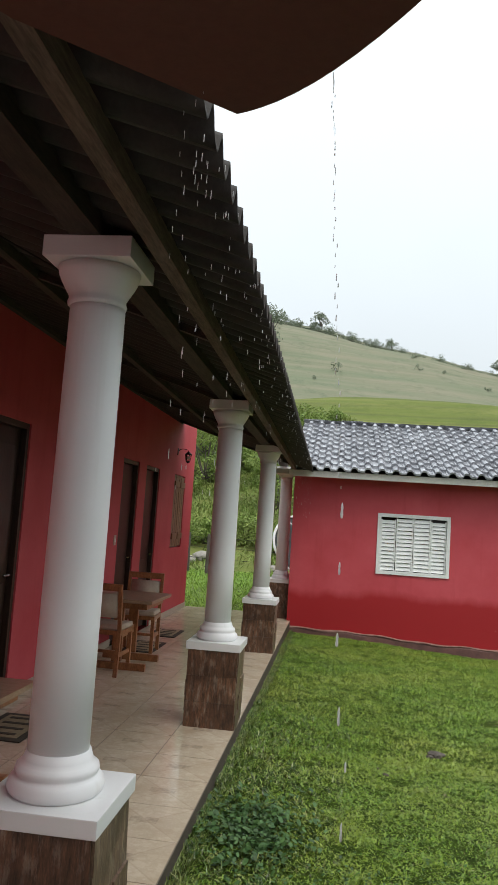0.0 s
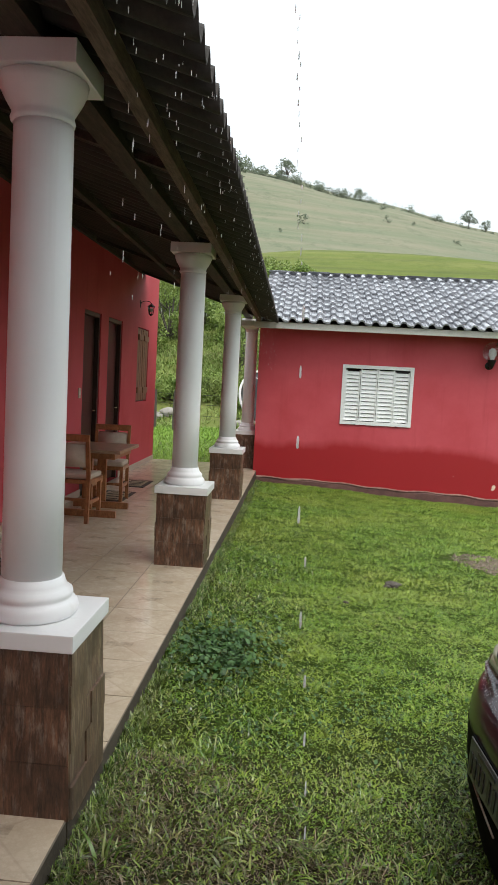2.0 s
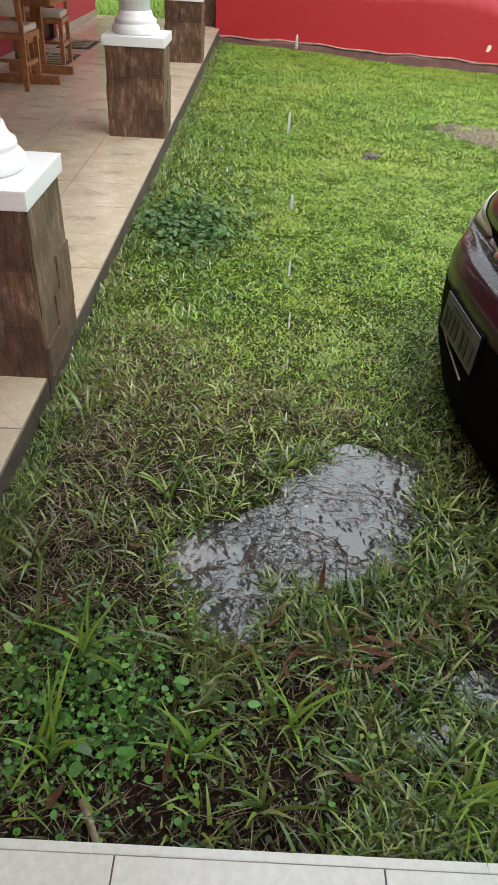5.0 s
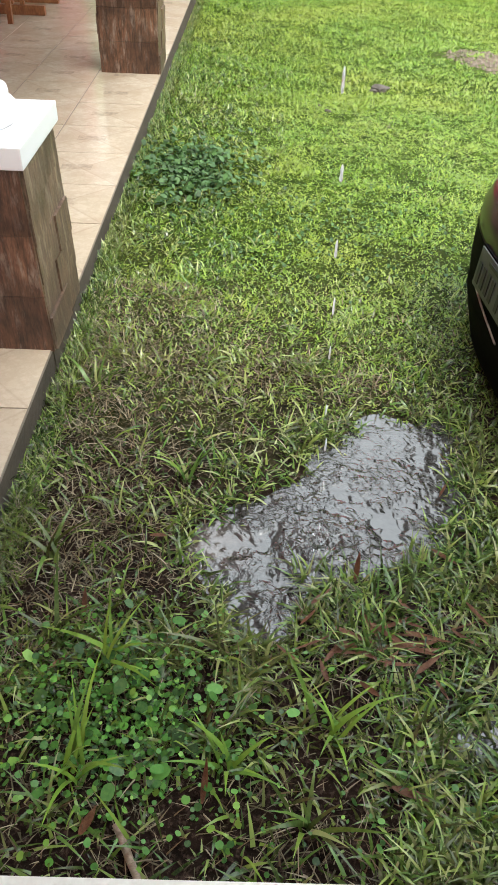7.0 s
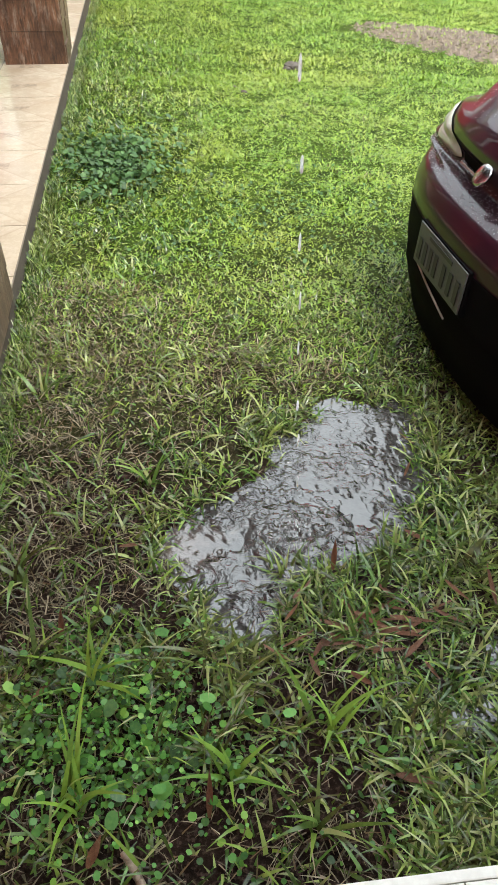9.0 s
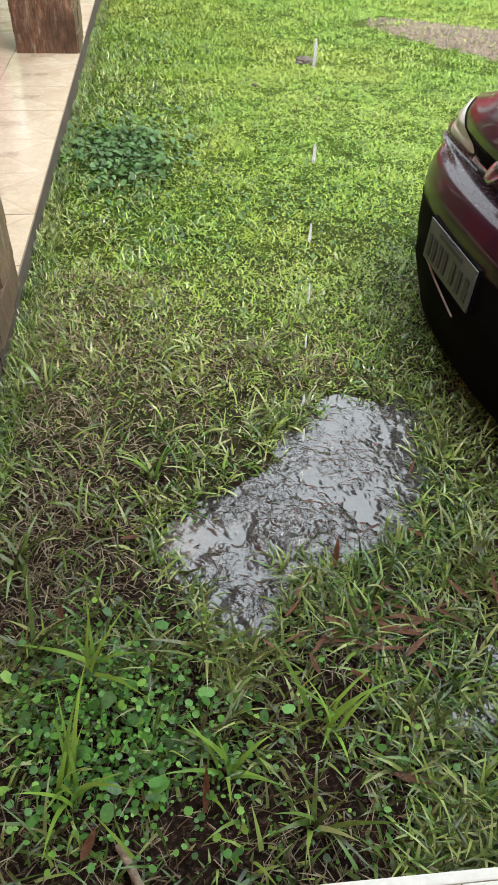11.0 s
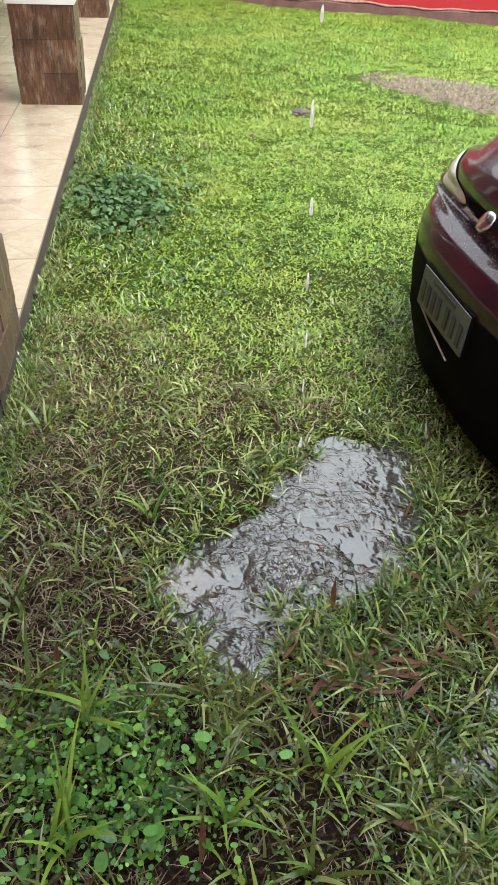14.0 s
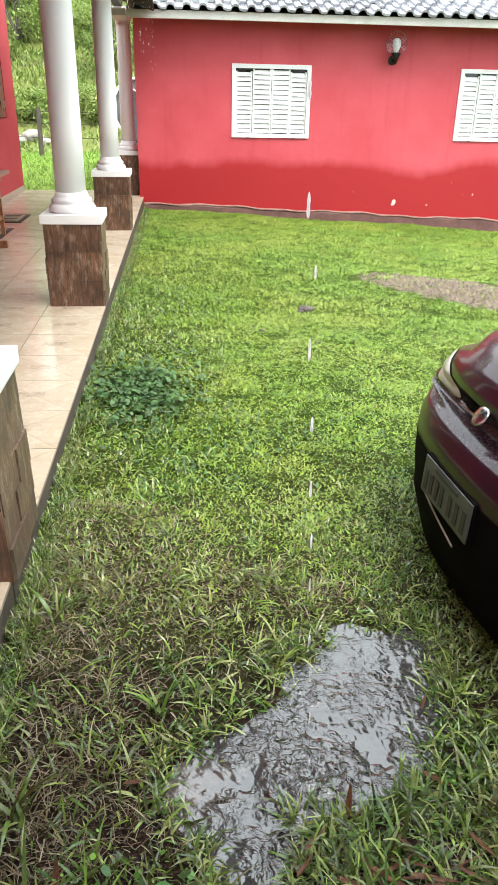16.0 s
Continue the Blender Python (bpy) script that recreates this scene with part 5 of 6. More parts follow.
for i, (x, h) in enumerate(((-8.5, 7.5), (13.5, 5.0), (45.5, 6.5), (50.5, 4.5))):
    plant("ridge_tree", "tall tree rising above the hill's skyline", "tree", at_ground(x, 221, 0.5), h, h * 0.75, 11, 600, h * 0.04, M_TREE_HAZED, 600 + i, 0.5, "skyline trees")

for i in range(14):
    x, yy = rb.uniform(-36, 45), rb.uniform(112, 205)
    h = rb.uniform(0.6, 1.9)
    plant("hillside_shrub", "small shrub scattered on the pasture hillside", "shrub", at_ground(x, yy, 0.15), h, h * 1.5, 7, 160, h * 0.1, M_TREE_HAZED, 800 + i, 0.05, "hillside shrubs")

# fence posts and wire on the far side of the lawn
posts = []
fence = thing("wire_fence", "old grey wooden posts with slack wire", "fence", (0, 0, 0))
for i, x in enumerate((-9.0, -6.9, -4.62, -3.95, -1.6)):
    y = 22.4 + 0.3 * math.sin(i)
    g = float(ground_z(x, y))
    bm = rod(bmesh.new(), (x, y, g - 0.3), (x + 0.05 * math.sin(3 * i), y, g + 1.25), 0.075, 0.06, 8)
    part("post", bm, M_POST, fence)
    posts.append((x, y, g))
for z in (0.5, 0.85, 1.15):
    bm = bmesh.new()
    for a, b in zip(posts, posts[1:]):
        rod(bm, (a[0], a[1], a[2] + z), (b[0], b[1], b[2] + z - 0.02), 0.006, steps=4)
    part("wire", bm, M_IRON, fence)


def boulder(x, y, r, seed, material, label):
    q = random.Random(seed)
    bm = bmesh.new()
    bmesh.ops.create_icosphere(bm, subdivisions=3, radius=r)
    for v in bm.verts:
        v.co *= 1 + 0.32 * noise.noise(v.co * (1.7 / r) + Vector((seed, 0, 0))) + 0.1 * noise.noise(v.co * (5 / r))
        v.co.z *= 0.62
    ob = tagged(new("boulder", finish("boulder", bm, material, True)), label, "rock", "rocks on the bank")
    ob.matrix_basis = pose(*at_ground(x, y, -r * 0.2), 0, 0, q.uniform(0, 360))


for i, (x, y, r) in enumerate(((-5.0, 24.8, 0.25), (-4.6, 25.1, 0.32), (-5.4, 25.2, 0.28), (-4.2, 24.7, 0.2), (-2.1, 24.5, 0.2), (-1.7, 25.0, 0.24), (-5.9, 25.0, 0.22))):
    boulder(x, y, r, 20 + i, M_ROCK, "pale grey boulder in the long grass")

# old satellite dish behind the last column
dish = thing("satellite_dish", "old dark mesh satellite dish with white rim", "dish", (-0.95, 19.4, float(ground_z(-0.95, 19.4))))
bm = bmesh.new()
rod(bm, (0, 0, -0.2), (0, 0, 1.0), 0.04)
part("mast", bm, M_SHUTTER, dish)
bowl = part("bowl", lathe([(0.02, 0.0), (0.3, 0.04), (0.6, 0.15), (0.86, 0.3), (0.87, 0.31), (0.6, 0.165), (0.3, 0.055), (0.02, 0.015)], 36), M_DISH, dish, "dark mesh bowl", True)
bowl.matrix_basis = pose(0, 0, 1.05, 62, 0, 28)
bm = bmesh.new()
for k in range(36):
    a, b = 2 * math.pi * k / 36, 2 * math.pi * (k + 1) / 36
    rod(bm, (0.87 * math.cos(a), 0.87 * math.sin(a), 0.31), (0.87 * math.cos(b), 0.87 * math.sin(b), 0.31), 0.035, steps=6)
for k in range(3):
    a = 2 * math.pi * k / 3
    rod(bm, (0.85 * math.cos(a), 0.85 * math.sin(a), 0.31), (0, 0, 0.75), 0.012, steps=6)
rim = part("rim", bm, M_SHUTTER, dish, "white rim and struts")
rim.matrix_basis = pose(0, 0, 1.05, 62, 0, 28)


# ---- grass and ground plants ----
def raw_mesh(name, V, loops, counts, material):
    me = bpy.data.meshes.new(name)
    me.vertices.add(len(V))
    me.vertices.foreach_set("co", np.asarray(V, np.float32).ravel())
    me.loops.add(len(loops))
    me.loops.foreach_set("vertex_index", np.asarray(loops, np.int32))
    me.polygons.add(len(counts))
    starts = np.concatenate([[0], np.cumsum(counts)[:-1]])
    me.polygons.foreach_set("loop_start", starts.astype(np.int32))
    me.update(calc_edges=True)
    me.materials.append(material)
    return me


def blades(P, length, width, lean, segs, r, curl=0.6):
    """Curved tapering blades rooted at P; lean is how far they lie over (0 upright, 1.4 flat)."""
    n = len(P)
    az = r.random(n) * 2 * np.pi
    fwd = np.stack([np.cos(az), np.sin(az), np.zeros(n)], 1)
    side = np.stack([-np.sin(az), np.cos(az), np.zeros(n)], 1)
    twist = (r.random(n) - 0.5)[:, None] * 0.9
    side = side * np.cos(twist) + np.array([0, 0, 1]) * np.sin(twist)
    rows, pos, ang = [], P.copy(), lean.copy()
    for s in range(segs + 1):
        u = s / segs
        w = (width * (1 - u ** 1.6))[:, None] * 0.5
        rows.append((pos - side * w, pos + side * w) if s < segs else (pos,))
        step = (length / segs)[:, None]
        pos = pos + step * (fwd * np.sin(ang)[:, None] + np.array([0, 0, 1]) * np.cos(ang)[:, None])
        ang = np.minimum(ang + curl * (0.4 + r.random(n)) * (1.2 / segs), 1.9)
    V = np.stack([q for row in rows for q in row], 1).reshape(-1, 3)
    k = 2 * segs + 1
    base = (np.arange(n) * k)[:, None]
    loops, counts = [], []
    patt = []
    for s in range(segs - 1):
        patt += [2 * s, 2 * s + 1, 2 * s + 3, 2 * s + 2]
        counts.append(4)
    patt += [2 * segs - 2, 2 * segs - 1, 2 * segs]
    counts.append(3)
    return V, (base + np.array(patt)[None]).ravel(), np.tile(counts, n)


def lawn_points(n, x0, x1, y0, y1, r, keep=None):
    x, y = x0 + (x1 - x0) * r.random(n), y0 + (y1 - y0) * r.random(n)
    ok = puddle_depth(x, y, True) < np.where(r.random(n) < 0.35, 0.2, -0.03)
    dd = np.hypot((x - 2.62) / 1.0, (y + 0.6 * x - 8.27) / 0.70)
    ok &= (dd > 0.95 + 0.25 * np.sin(9 * x) * np.sin(8 * y)) | (r.random(n) < 0.10)
    ok &= (y < 11.98) | (y > 12.85)
    if keep is not None:
        ok &= r.random(n) < keep(x, y)
    x, y = x[ok], y[ok]
    return np.stack([x, y, ground_z(x, y) - 0.004], 1)


clump_grid = np.random.default_rng(404).random((257, 257))


def clumps(x, y, cell):
    """Smooth random field: 0 in gaps, 1 in the thick of a clump."""
    u, v = np.asarray(x) / cell + 91.3, np.asarray(y) / cell + 17.7
    i, j = np.floor(u).astype(int), np.floor(v).astype(int)
    f, g = u - i, v - j
    f, g = f * f * (3 - 2 * f), g * g * (3 - 2 * g)
    at = lambda a, b: clump_grid[a % 257, b % 257]
    return (at(i, j) * (1 - f) + at(i + 1, j) * f) * (1 - g) + (at(i, j + 1) * (1 - f) + at(i + 1, j + 1) * f) * g


def tufted(x, y, cell=0.05):
    q = 0.6 * clumps(x, y, cell) + 0.4 * clumps(x + 3.3, y, cell * 3.7)
    return np.clip((q - 0.32) / 0.28, 0.08, 1)


def patchy(x, y):
    return 0.55 + 0.45 * np.sin(5.1 * x + 2.2 * np.sin(3.3 * y)) * np.sin(4.3 * y + 1.3 * np.sin(4.1 * x))


def grass(name, n, area, length, width, lean, segs, material, label, seed, keep=None, curl=0.6):
    r = np.random.default_rng(seed)
    P = lawn_points(n, *area, r, keep)
    m = len(P)
    tall = 0.55 + 0.75 * clumps(P[:, 0], P[:, 1], 0.09)
    V, L, C = blades(P, tall * (length[0] + (length[1] - length[0]) * r.random(m) ** 1.5), width[0] + (width[1] - width[0]) * r.random(m), lean[0] + (lean[1] - lean[0]) * r.random(m), segs, r, curl)
    tagged(new(name, raw_mesh(name, V, L, C, material)), label, "grass", kind="stuff")


dry = lambda x, y: np.clip(np.exp(-((x + 0.5) / 0.34) ** 2) * ((y > 1.0) & (y < 3.0)) + 0.7 * np.exp(-((x - 0.35) / 0.12) ** 2 - ((y - 2.12) / 0.1) ** 2) + 0.9 * np.exp(-((x - 0.30) / 0.16) ** 2 - ((y - 1.14) / 0.10) ** 2) + 0.6 * np.exp(-((x - 0.08) / 0.3) ** 2 - ((y - 2.2) / 0.2) ** 2) + 0.13 * patchy(x, y) + 0.3 * (y < 1.0), 0, 1)
lush = lambda x, y: tufted(x, y, 0.045) * np.clip(0.45 + 0.65 * patchy(x, y), 0.1, 1) * np.where((y < 0.84) & (x < 0.2), 0.2, 1) * np.where((x < -0.22) & (y > 1.2) & (y < 2.7), 0.42, 1) * (1 - 0.75 * np.exp(-((x - 0.12) / 0.16) ** 2 - ((y - 1.02) / 0.10) ** 2))
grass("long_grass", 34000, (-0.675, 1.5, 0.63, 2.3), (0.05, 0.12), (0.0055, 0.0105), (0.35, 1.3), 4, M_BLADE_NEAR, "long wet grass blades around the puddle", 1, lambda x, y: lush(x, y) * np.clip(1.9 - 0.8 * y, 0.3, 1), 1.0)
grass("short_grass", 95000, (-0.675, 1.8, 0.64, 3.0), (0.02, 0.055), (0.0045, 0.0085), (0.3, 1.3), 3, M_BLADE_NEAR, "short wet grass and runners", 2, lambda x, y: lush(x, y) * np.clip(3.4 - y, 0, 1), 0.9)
rim = lambda x, y: np.exp(-((puddle_depth(x, y, True) + 0.05) / 0.16) ** 2)
grass("rim_grass", 16000, (-0.35, 0.8, 0.95, 2.2), (0.03, 0.085), (0.0045, 0.009), (0.6, 1.45), 4, M_BLADE_NEAR, "wet grass hanging over the puddle rim", 12, rim, 0.9)
grass("rim_litter", 12000, (-0.35, 0.8, 0.95, 2.2), (0.01, 0.04), (0.003, 0.007), (1.1, 1.55), 2, M_THATCH, "drowned straw along the puddle rim", 13, rim, 0.3)
grass("dead_grass", 56000, (-0.675, 1.5, 0.63, 2.8), (0.03, 0.08), (0.002, 0.0045), (0.7, 1.5), 3, M_THATCH, "flattened dead grass and thatch", 3, dry, 0.5)
grass("leaf_litter", 13000, (-0.675, 1.5, 0.63, 2.4), (0.008, 0.032), (0.003, 0.008), (1.1, 1.55), 2, M_THATCH, "brown leaf litter between the grasses", 9, None, 0.3)
grass("corner_grass", 9000, (0.25, 1.5, 0.63, 1.6), (0.05, 0.11), (0.006, 0.011), (0.4, 1.3), 4, M_BLADE_NEAR, "long wet grass beside the porch edge", 15, lambda x, y: np.clip(tufted(x, y, 0.06), 0.2, 1), 1.0)
open_lawn = lambda x, y: np.clip(0.35 + 0.65 * (x + 0.35 + 0.25 * patchy(x, y)) / 0.6, 0.35, 1)
grass("middle_lawn", 400000, (-0.675, 3.6, 1.8, 5.8), (0.018, 0.040), (0.0055, 0.0105), (0.65, 1.45), 2, M_BLADE, "dense mown lawn", 4, lambda x, y: np.clip((y - 1.75) / 0.9, 0, 1) * np.clip(tufted(x, y, 0.04), 0.4, 1) * open_lawn(x, y), 0.8)
grass("slab_grass", 60000, (-0.675, 0.55, 2.0, 8.0), (0.03, 0.075), (0.006, 0.011), (0.4, 1.35), 3, M_BLADE_NEAR, "coarse wet grass beside the slab", 14, lambda x, y: np.clip(tufted(x, y, 0.06), 0.15, 1) * np.clip(1.15 - 1.6 * (x + 0.675) + 0.4 * patchy(y, x), 0, 1) * np.clip((8.2 - y) / 4, 0, 1) * np.where(y < 2.8, 0.45, 1), 0.9)
grass("lawn_straw", 20000, (-0.6, 3.4, 2.0, 6.5), (0.02, 0.05), (0.002, 0.005), (0.7, 1.4), 2, M_THATCH, "straw among the mown lawn", 8, lambda x, y: np.clip(patchy(1.3 * x + 2, 0.8 * y) * 1.3 - 0.5, 0, 1), 0.4)
grass("lawn_edge", 26000, (-0.679, -0.60, 0.7, 11.9), (0.03, 0.08), (0.003, 0.007), (0.2, 1.1), 3, M_BLADE_NEAR, "unmown grass along the slab edge", 5, None, 0.9)
grass("far_lawn", 480000, (-0.675, 7.2, 5.5, 12.0), (0.02, 0.042), (0.009, 0.016), (0.65, 1.42), 1, M_BLADE, "mown lawn before the red wing", 6, lambda x, y: np.clip(tufted(x, y, 0.07), 0.75, 1), 0.5)
grass("side_lawn", 120000, (1.3, 8.5, 0.63, 5.6), (0.02, 0.045), (0.009, 0.016), (0.4, 1.35), 1, M_BLADE, "mown lawn behind and beside the car", 16, lambda x, y: np.where((x < 3.6) & (y > 2.4), 0.1, 1), 0.5)
grass("slope_grass", 70000, (-13.0, 1.0, 23.5, 52.0), (0.15, 0.45), (0.025, 0.055), (0.3, 1.2), 2, M_BUSH, "rough tall grass on the slope behind the house", 17, lambda x, y: np.clip(tufted(x, y, 0.9), 0.1, 1), 0.7)
grass("bank_grass", 60000, (-9.0, -0.8, 12.9, 24.0), (0.05, 0.16), (0.010, 0.022), (0.2, 1.1), 2, M_TUFT, "tall bright grass behind the house", 7, None, 0.7)


def leaf_discs(P, radius, tilt, r, sides=7, stretch=1.0):
    n = len(P)
    az = r.random(n) * 2 * np.pi
    nrm = np.stack([np.sin(tilt) * np.cos(az), np.sin(tilt) * np.sin(az), np.cos(tilt)], 1)
    a = np.cross(nrm, np.stack([np.cos(az + 1.3), np.sin(az + 1.3), np.zeros(n)], 1))
    a /= np.linalg.norm(a, axis=1)[:, None] + 1e-9
    b = np.cross(nrm, a)
    rows = []
    for k in range(sides):
        t = 2 * np.pi * k / sides
        q = 1.0 if k else 0.8
        rows.append(P + radius[:, None] * q * (a * np.cos(t) * stretch + b * np.sin(t)) - nrm * (radius * 0.16 * abs(math.cos(t)))[:, None])
    V = np.stack(rows, 1).reshape(-1, 3)
    L = ((np.arange(n) * sides)[:, None] + np.arange(sides)[None]).ravel()
    return V, L, np.full(n, sides)


def ground_leaves(name, n, centre, spread, size, height, material, label, seed, stretch=1.0):
    r = np.random.default_rng(seed)
    x = centre[0] - 0.015 + spread[0] * r.normal(size=n) * 0.55
    y = centre[1] + 0.045 + spread[1] * r.normal(size=n) * 0.55
    ok = (puddle_depth(x, y) < -0.1) & (x > -0.67) & (y > 0.64)
    x, y = x[ok], y[ok]
    m = len(x)
    P = np.stack([x, y, ground_z(x, y) + height[0] + (height[1] - height[0]) * r.random(m)], 1)
    V, L, C = leaf_discs(P, size[0] + (size[1] - size[0]) * r.random(m) ** 2, r.random(m) * 1.0, r, 11, stretch)
    tagged(new(name, raw_mesh(name, V, L, C, material)), label, "plants", kind="stuff")


ground_leaves("creeping_leaves", 1500, (-0.27, 0.91), (0.25, 0.20), (0.0036, 0.0092), (0.004, 0.042), M_CLOVER, "round-leaved creeping plants near the porch", 21)
ground_leaves("creeping_leaves", 350, (-0.05, 0.85), (0.7, 0.25), (0.004, 0.009), (0.004, 0.03), M_CLOVER, "scattered round-leaved seedlings", 22)
ground_leaves("broad_leaves", 34, (-0.22, 0.92), (0.3, 0.2), (0.009, 0.015), (0.03, 0.06), M_CLOVER, "broader bright leaves among the creepers", 23, 1.5)
ground_leaves("lawn_weeds", 600, (0.35, 3.3), (0.7, 0.5), (0.005, 0.009), (0.015, 0.035), M_WEED, "small bluish weeds in the lawn", 24, 1.3)

# clump of bluish broad leaves by the slab
weed = thing("weed_clump", "low clump of bluish broad-leaved weeds in the lawn", "plant", at_ground(-0.36, 4.05, 0))
r = np.random.default_rng(31)
n = 1100
P = np.stack([0.14 * r.normal(size=n), 0.24 * r.normal(size=n), 0.015 + 0.045 * r.random(n)], 1)
V, L, C = leaf_discs(P, 0.006 + 0.010 * r.random(n), r.random(n) * 0.9, r, 7, 1.5)
ob = new("foliage", raw_mesh("foliage", V, L, C, M_WEED))
ob.parent = weed
V, L, C = blades(P * np.array([0.8, 0.8, 0]), np.full(n, 0.05), np.full(n, 0.003), np.full(n, 0.3), 1, r)
ob = tagged(new("undergrowth", raw_mesh("undergrowth", V, L, C, M_WEED)), kind="stuff")
ob.parent = weed

for i, (x, y, ln, m) in enumerate(((-0.35, 0.79, 0.17, 13), (-0.32, 1.03, 0.15, 10), (-0.04, 0.81, 0.12, 8), (0.15, 0.88, 0.14, 9), (-0.07, 1.06, 0.13, 12), (-0.44, 1.09, 0.15, 10), (-0.50, 1.32, 0.14, 9),
                                   (0.50, 0.72, 0.15, 14), (0.33, 1.18, 0.12, 10), (-0.20, 1.62, 0.12, 10), (-0.52, 2.05, 0.12, 10), (0.10, 0.70, 0.13, 9), (0.58, 1.25, 0.13, 10))):
    r = np.random.default_rng(60 + i)
    P = np.stack([0.012 * r.normal(size=m), 0.012 * r.normal(size=m), np.zeros(m)], 1)
    V, L, C = blades(P, ln * (0.8 + 0.7 * r.random(m)), 0.008 + 0.006 * r.random(m), 0.15 + 0.6 * r.random(m), 6, r, 1.0)
    ob = tagged(new("grass_tuft", raw_mesh("grass_tuft", V, L, C, M_TUFT if i in (0, 1, 2, 3, 7) else M_BLADE_NEAR)), "tuft of long fresh green grass in the soil", "grass tuft", "grass tufts")
    ob.location = at_ground(x - 0.015, y + 0.047, 0.002)


def dead_leaf(x, y, length, width, turn, pitch, seed):
    """A curled lance-shaped dry leaf."""
    q = random.Random(seed)
    bm = bmesh.new()
    n, curl = 10, q.uniform(0.3, 1.0)
    rows = []
    for i in range(n + 1):
        u = i / n
        w = width * math.sin(math.pi * (0.06 + 0.94 * u) ** 0.8) * 0.5
        z = 0.25 * curl * length * (u - 0.5) ** 2
        rows.append([bm.verts.new((length * (u - 0.5), s * w, z + abs(s) * w * 0.5 * curl)) for s in (-1, 0, 1)])
    for a, b in zip(rows, rows[1:]):
        for k in range(2):
            bm.faces.new((a[k], a[k + 1], b[k + 1], b[k]))
    bmesh.ops.solidify(bm, geom=bm.faces[:], thickness=0.0008)
    ob = tagged(new("dead_leaf", finish("dead_leaf", bm, M_DRY, True)), "dry reddish-brown fallen leaf in the wet grass", "leaf", "fallen leaves")
    p = at_ground(x, y, 0)
    ob.matrix_basis = pose(p[0], p[1], p[2] + 0.016 + 0.5 * length * abs(math.sin(radians(pitch))), q.uniform(-25, 25), pitch, turn)


for i, (x, y, ln, wd, tu, pi) in enumerate(((0.25, 1.30, 0.085, 0.014, 80, -70), (-0.39, 1.17, 0.07, 0.013, 85, -55), (0.31, 1.11, 0.12, 0.016, -35, 5), (0.27, 1.13, 0.10, 0.014, -60, 8), (0.36, 1.08, 0.11, 0.012, -20, -4),
                                           (0.33, 1.15, 0.09, 0.011, 30, 6), (-0.09, 0.77, 0.085, 0.014, 85, -40), (0.31, 0.76, 0.095, 0.022, -14, 4), (0.48, 1.35, 0.08, 0.02, -30, 10), (0.15, 1.02, 0.07, 0.013, 100, 12),
                                           (0.24, 0.98, 0.07, 0.012, 130, 15), (-0.30, 0.70, 0.06, 0.02, 70, 5), (0.60, 1.18, 0.1, 0.012, 95, -35), (-0.42, 1.02, 0.06, 0.013, 60, 20), (-0.24, 1.40, 0.06, 0.018, 10, 5),
                                           (0.66, 0.80, 0.10, 0.018, 5, 4), (0.53, 1.62, 0.09, 0.008, 60, 5), (0.56, 1.75, 0.08, 0.008, 110, 8))):
    dead_leaf(x - 0.016, y + 0.043, ln, wd, tu, pi, 80 + i)
rl = random.Random(17)
for i in range(26):
    dead_leaf(rl.gauss(0.30, 0.10), rl.gauss(1.15, 0.06), rl.uniform(0.05, 0.11), rl.uniform(0.006, 0.014), rl.uniform(-70, 60), rl.uniform(-6, 10), 120 + i)
bm = bmesh.new()
for k in range(6):
    a, b = k / 6, (k + 1) / 6
    rod(bm, (-0.265 + 0.055 * a, 0.74 - 0.10 * a, -0.085 - 0.006 * math.sin(4 * a)), (-0.265 + 0.055 * b, 0.74 - 0.10 * b, -0.085 - 0.006 * math.sin(4 * b)), 0.0085 - 0.002 * a, 0.0085 - 0.002 * b, 8)
tagged(new("stick", finish("stick", bm, M_STICK, True)), "short pale broken stick lying on the soil", "stick")

# dark clods and bare marks in the lawn
for i, (x, y, r0) in enumerate(((0.87, 5.97, 0.055), (0.83, 5.93, 0.03), (0.93, 6.02, 0.035), (0.45, 5.32, 0.02), (0.40, 5.45, 0.015))):
    bm = bmesh.new()
    bmesh.ops.create_icosphere(bm, subdivisions=2, radius=r0)
    for v in bm.verts:
        v.co *= 1 + 0.5 * noise.noise(v.co * (2 / r0) + Vector((i, 3, 0)))
        v.co.z *= 0.6
    ob = tagged(new("soil_clod", finish("soil_clod", bm, M_POST)), "dark crumb of soil in the lawn", "clod", "soil clods")
    ob.location = at_ground(x, y, -r0 * 0.25)

# crumbs of dug earth in the bare patch
r = np.random.default_rng(88)
V, F = [], []
for k in range(1500):
    q, t = 0.98 * math.sqrt(r.random()), 2 * math.pi * r.random()
    x = 2.62 + 1.0 * q * math.cos(t)
    y = 8.27 - 0.6 * x + 0.70 * q * math.sin(t)
    s = 0.007 + 0.026 * r.random() ** 2.5
    z = float(ground_z(x, y))
    b0 = len(V)
    V += [(x + s * a * r.uniform(0.6, 1.3), y + s * b * r.uniform(0.6, 1.3), z + s * c * r.uniform(0.5, 1.1)) for a, b, c in ((1, 0, 0), (0, 1, 0), (-1, 0, 0), (0, -1, 0), (0, 0, 1))]
    F += [(b0, b0 + 1, b0 + 4), (b0 + 1, b0 + 2, b0 + 4), (b0 + 2, b0 + 3, b0 + 4), (b0 + 3, b0, b0 + 4)]
loose_mesh("earth_crumbs", V, F, M_EARTH, "loose grey-brown earth crumbs on a bare patch of lawn", "soil")


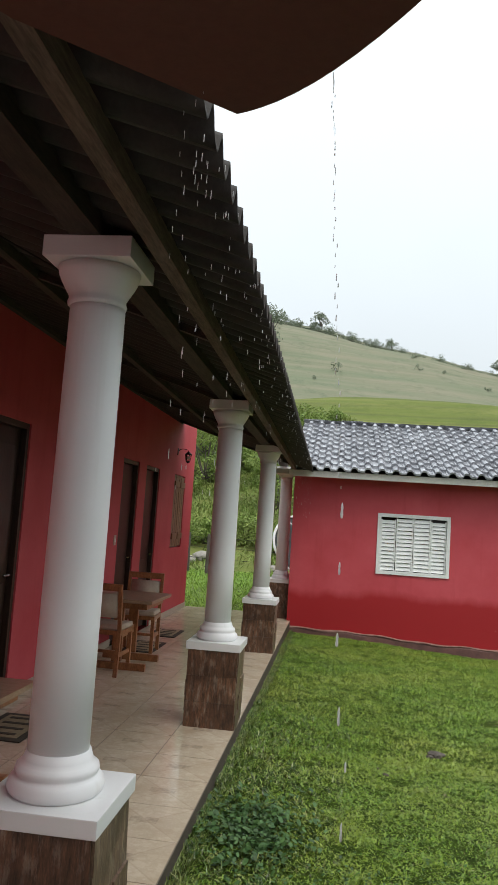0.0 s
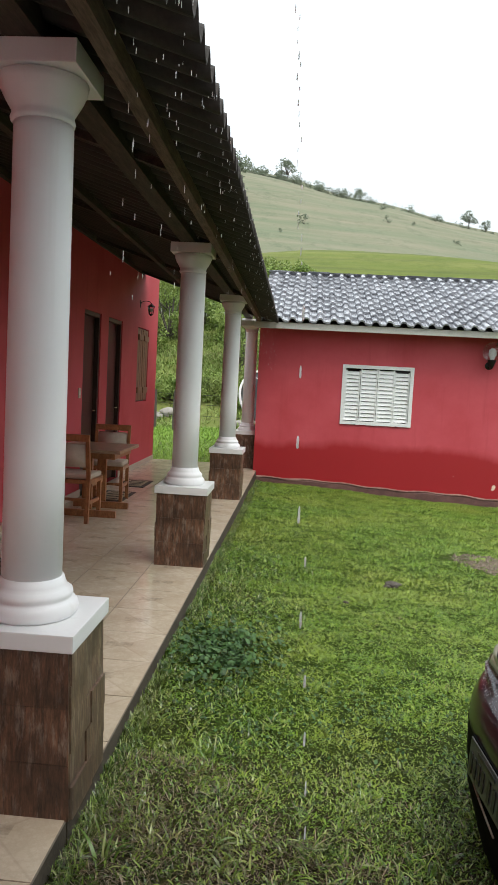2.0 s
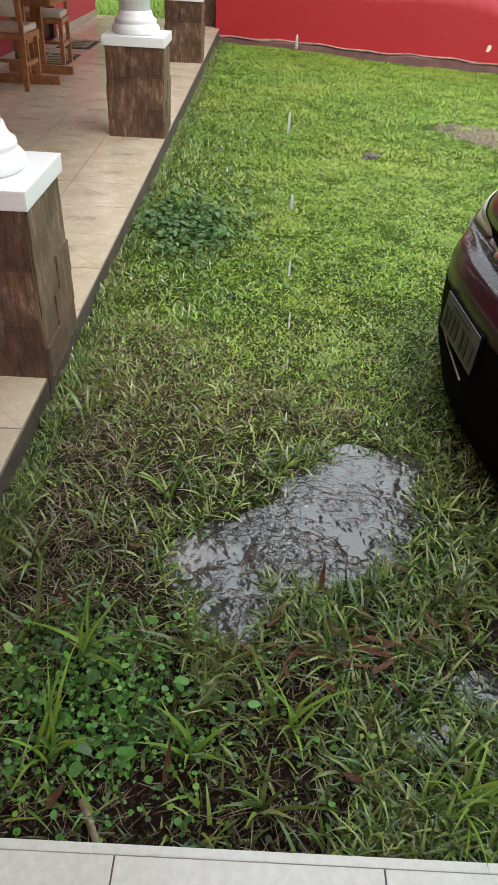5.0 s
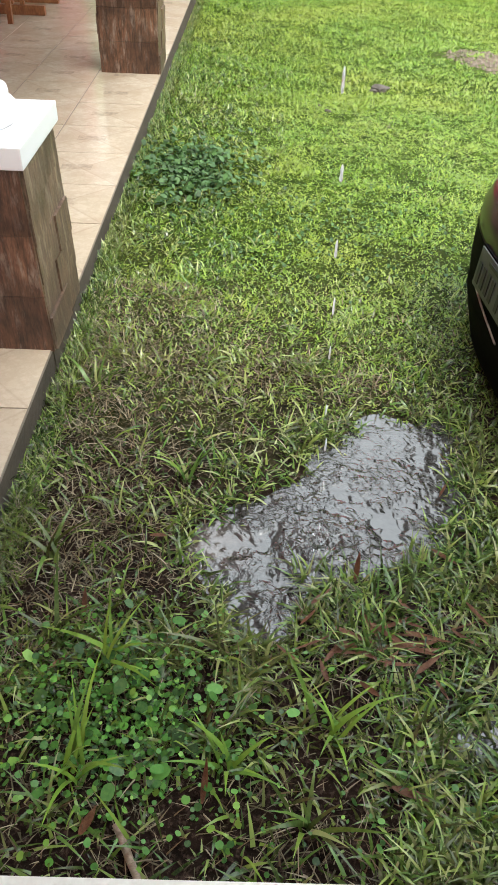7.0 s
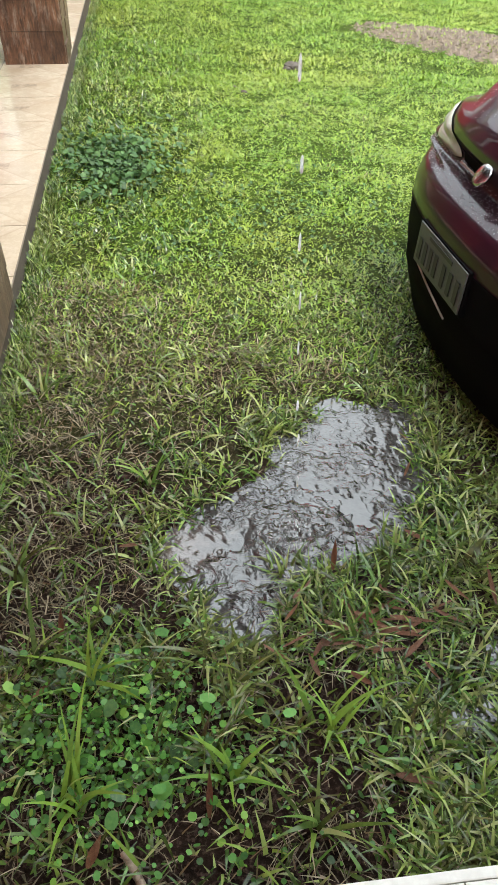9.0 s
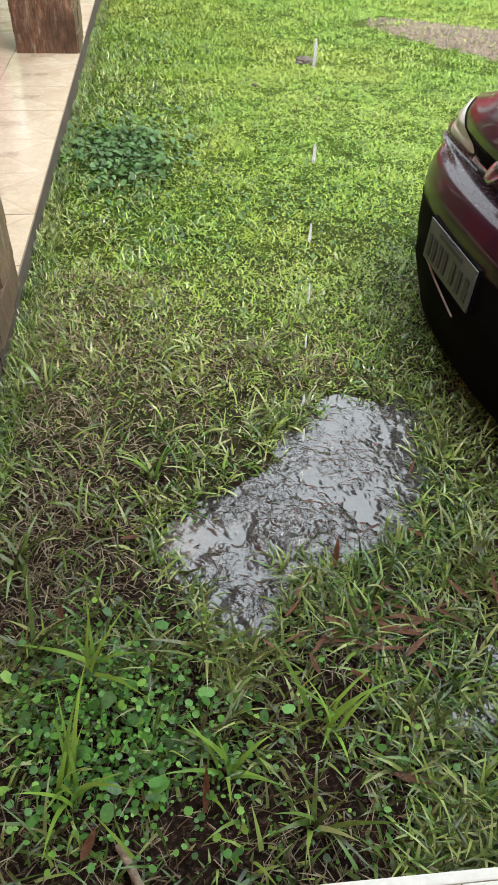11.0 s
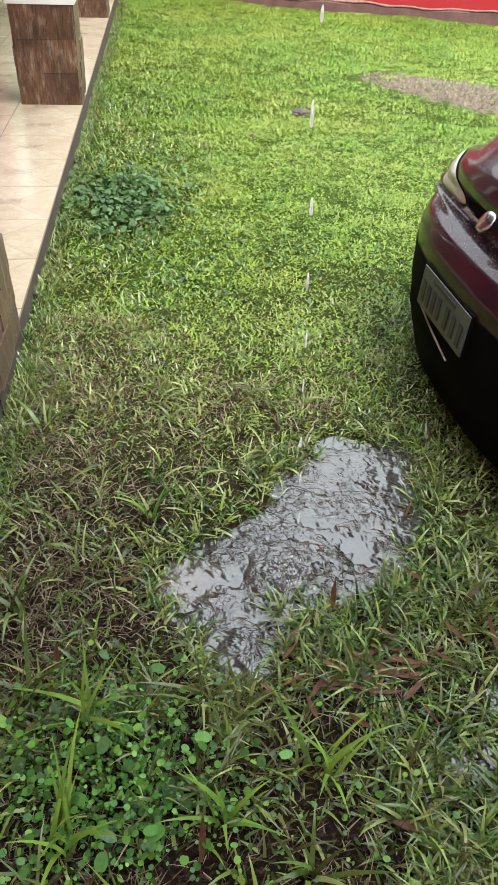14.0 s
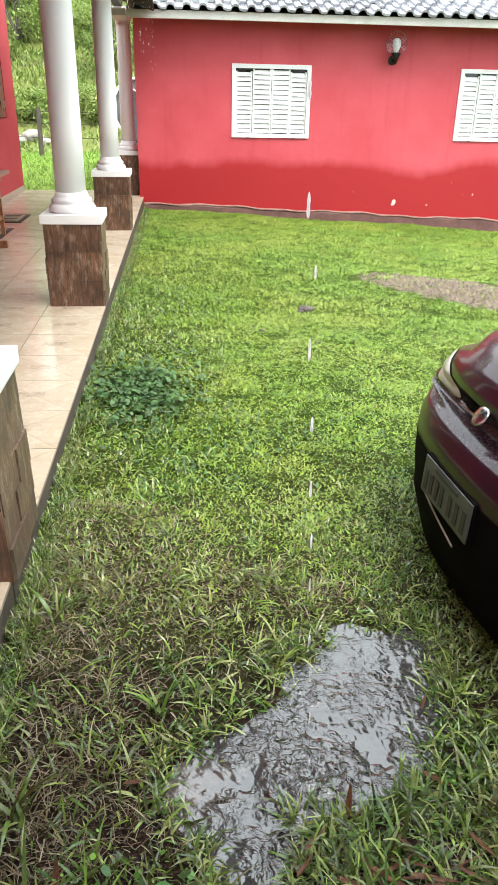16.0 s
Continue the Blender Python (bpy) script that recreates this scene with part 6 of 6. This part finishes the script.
# ---- falling rain ----
def drop(bm, x, y, z, r0, ln):
    prof = [(0.35, -0.5), (0.8, -0.42), (1.0, -0.25), (0.75, 0.0), (0.9, 0.2), (0.6, 0.38), (0.2, 0.5)]
    rings = [[bm.verts.new((x + r0 * q * math.cos(2 * math.pi * i / 6), y + r0 * q * math.sin(2 * math.pi * i / 6), z + ln * s)) for i in range(6)] for q, s in prof]
    for a, b in zip(rings, rings[1:]):
        for i in range(6):
            bm.faces.new((a[i], a[(i + 1) % 6], b[(i + 1) % 6], b[i]))
    bm.faces.new(rings[0][::-1])
    bm.faces.new(rings[-1])


rd = random.Random(9)
bm = bmesh.new()
for i in range(330):
    y = 1.15 + 9.6 * rd.random() ** 1.9
    y = 0.02 + PITCH * (round((y - 0.02) / PITCH) + 0.0)
    z = 2.40 - 0.75 * rd.random() ** 1.6
    drop(bm, eave_x(y) + rd.uniform(-0.02, 0.03), y, z, rd.uniform(0.0005, 0.0010), rd.uniform(0.007, 0.02))
tagged(new("eave_drops", finish("eave_drops", bm, M_DROP, True)), "rain drops falling from the veranda eave", "rain", kind="stuff")
bm = bmesh.new()
for i in range(46):
    q = 0.30 * (i / 46) ** 1.3
    drop(bm, -0.030 + 0.160 * q + rd.uniform(-0.005, 0.005), 1.05 + 0.24 * q + rd.uniform(-0.008, 0.008), 2.38 - 2.46 * q, rd.uniform(0.0006, 0.0013), rd.uniform(0.005, 0.016))
for i in range(16):
    q = 0.30 + 0.70 * (i + rd.uniform(0.1, 0.8)) / 16
    drop(bm, -0.030 + 0.160 * q + rd.uniform(-0.006, 0.006), 1.05 + 0.24 * q + rd.uniform(-0.01, 0.01), 2.38 - 2.46 * q, rd.uniform(0.0018, 0.0027), rd.uniform(0.016, 0.034))
tagged(new("canopy_drips", finish("canopy_drips", bm, M_DROP, True)), "string of water drops falling from the canopy into the puddle", "rain", kind="stuff")
bm = bmesh.new()
for i in range(70):
    a, q = rd.uniform(0, 2 * math.pi), 0.045 * math.sqrt(rd.random())
    drop(bm, 0.155 + q * math.cos(a), 1.463 + q * math.sin(a), -0.1085 + rd.random() ** 2 * 0.04 * (1.3 - q / 0.045), rd.uniform(0.0008, 0.0024), rd.uniform(0.003, 0.007))
tagged(new("splash", finish("splash", bm, M_DROP, True)), "small white splash where the drip strikes the puddle", "splash", kind="stuff")


# ---- floor tiles ----
floor = tagged(new("floor_veranda", finish("floor_veranda", boxed(VX0, VX1 + 0.0, 0.607, VY1, -0.011, -0.004), M_GROUT)), "beige ceramic tile floor of the veranda, wet and glossy", "floor", kind="structure")
tile_meshes = {}


def floor_tile(x0, x1, y0, y1):
    w, d = round(x1 - x0, 3), round(y1 - y0, 3)
    if (w, d) not in tile_meshes:
        tile_meshes[w, d] = finish("tile", boxed(-w / 2 + 0.003, w / 2 - 0.003, -d / 2 + 0.003, d / 2 - 0.003, -0.0035, 0.0, 0.001), M_TILE)
    t = new("tile", tile_meshes[w, d])
    t.matrix_basis = pose((x0 + x1) / 2, (y0 + y1) / 2, jit.uniform(-0.0006, 0.0004))
    t.parent = floor


for j in range(29):
    y0 = 0.57 + 0.425 * j
    y1 = min(y0 + 0.425, VY1)
    for x0, x1 in ((-1.10, -0.68), (-1.525, -1.10), (-1.95, -1.525), (-2.375, -1.95), (-2.585, -2.375)):
        floor_tile(x0, x1, max(y0, 0.612), y1)

porch = tagged(new("floor_porch", finish("floor_porch", boxed(-2.59, 4.19, -3.0, 0.603, -0.011, -0.004), M_GROUT)), "white glazed tiles of the porch edge", "floor", kind="structure")
white_me = finish("tile", boxed(-0.232, 0.232, -0.2485, 0.2485, -0.0035, 0.0, 0.001), M_WHITE_TILE)
for i in range(14):
    for j in range(5):
        t = new("tile", white_me)
        t.matrix_basis = pose(-2.2745 + 0.467 * i, 0.3535 - 0.5 * j, 0.0)
        t.parent = porch
nosing = structure("trim_porch", boxed(-0.675, 4.19, 0.6035, 0.622, -0.06, 0.0, 0.003), M_WHITE_TILE, "white tile nosing along the porch edge")
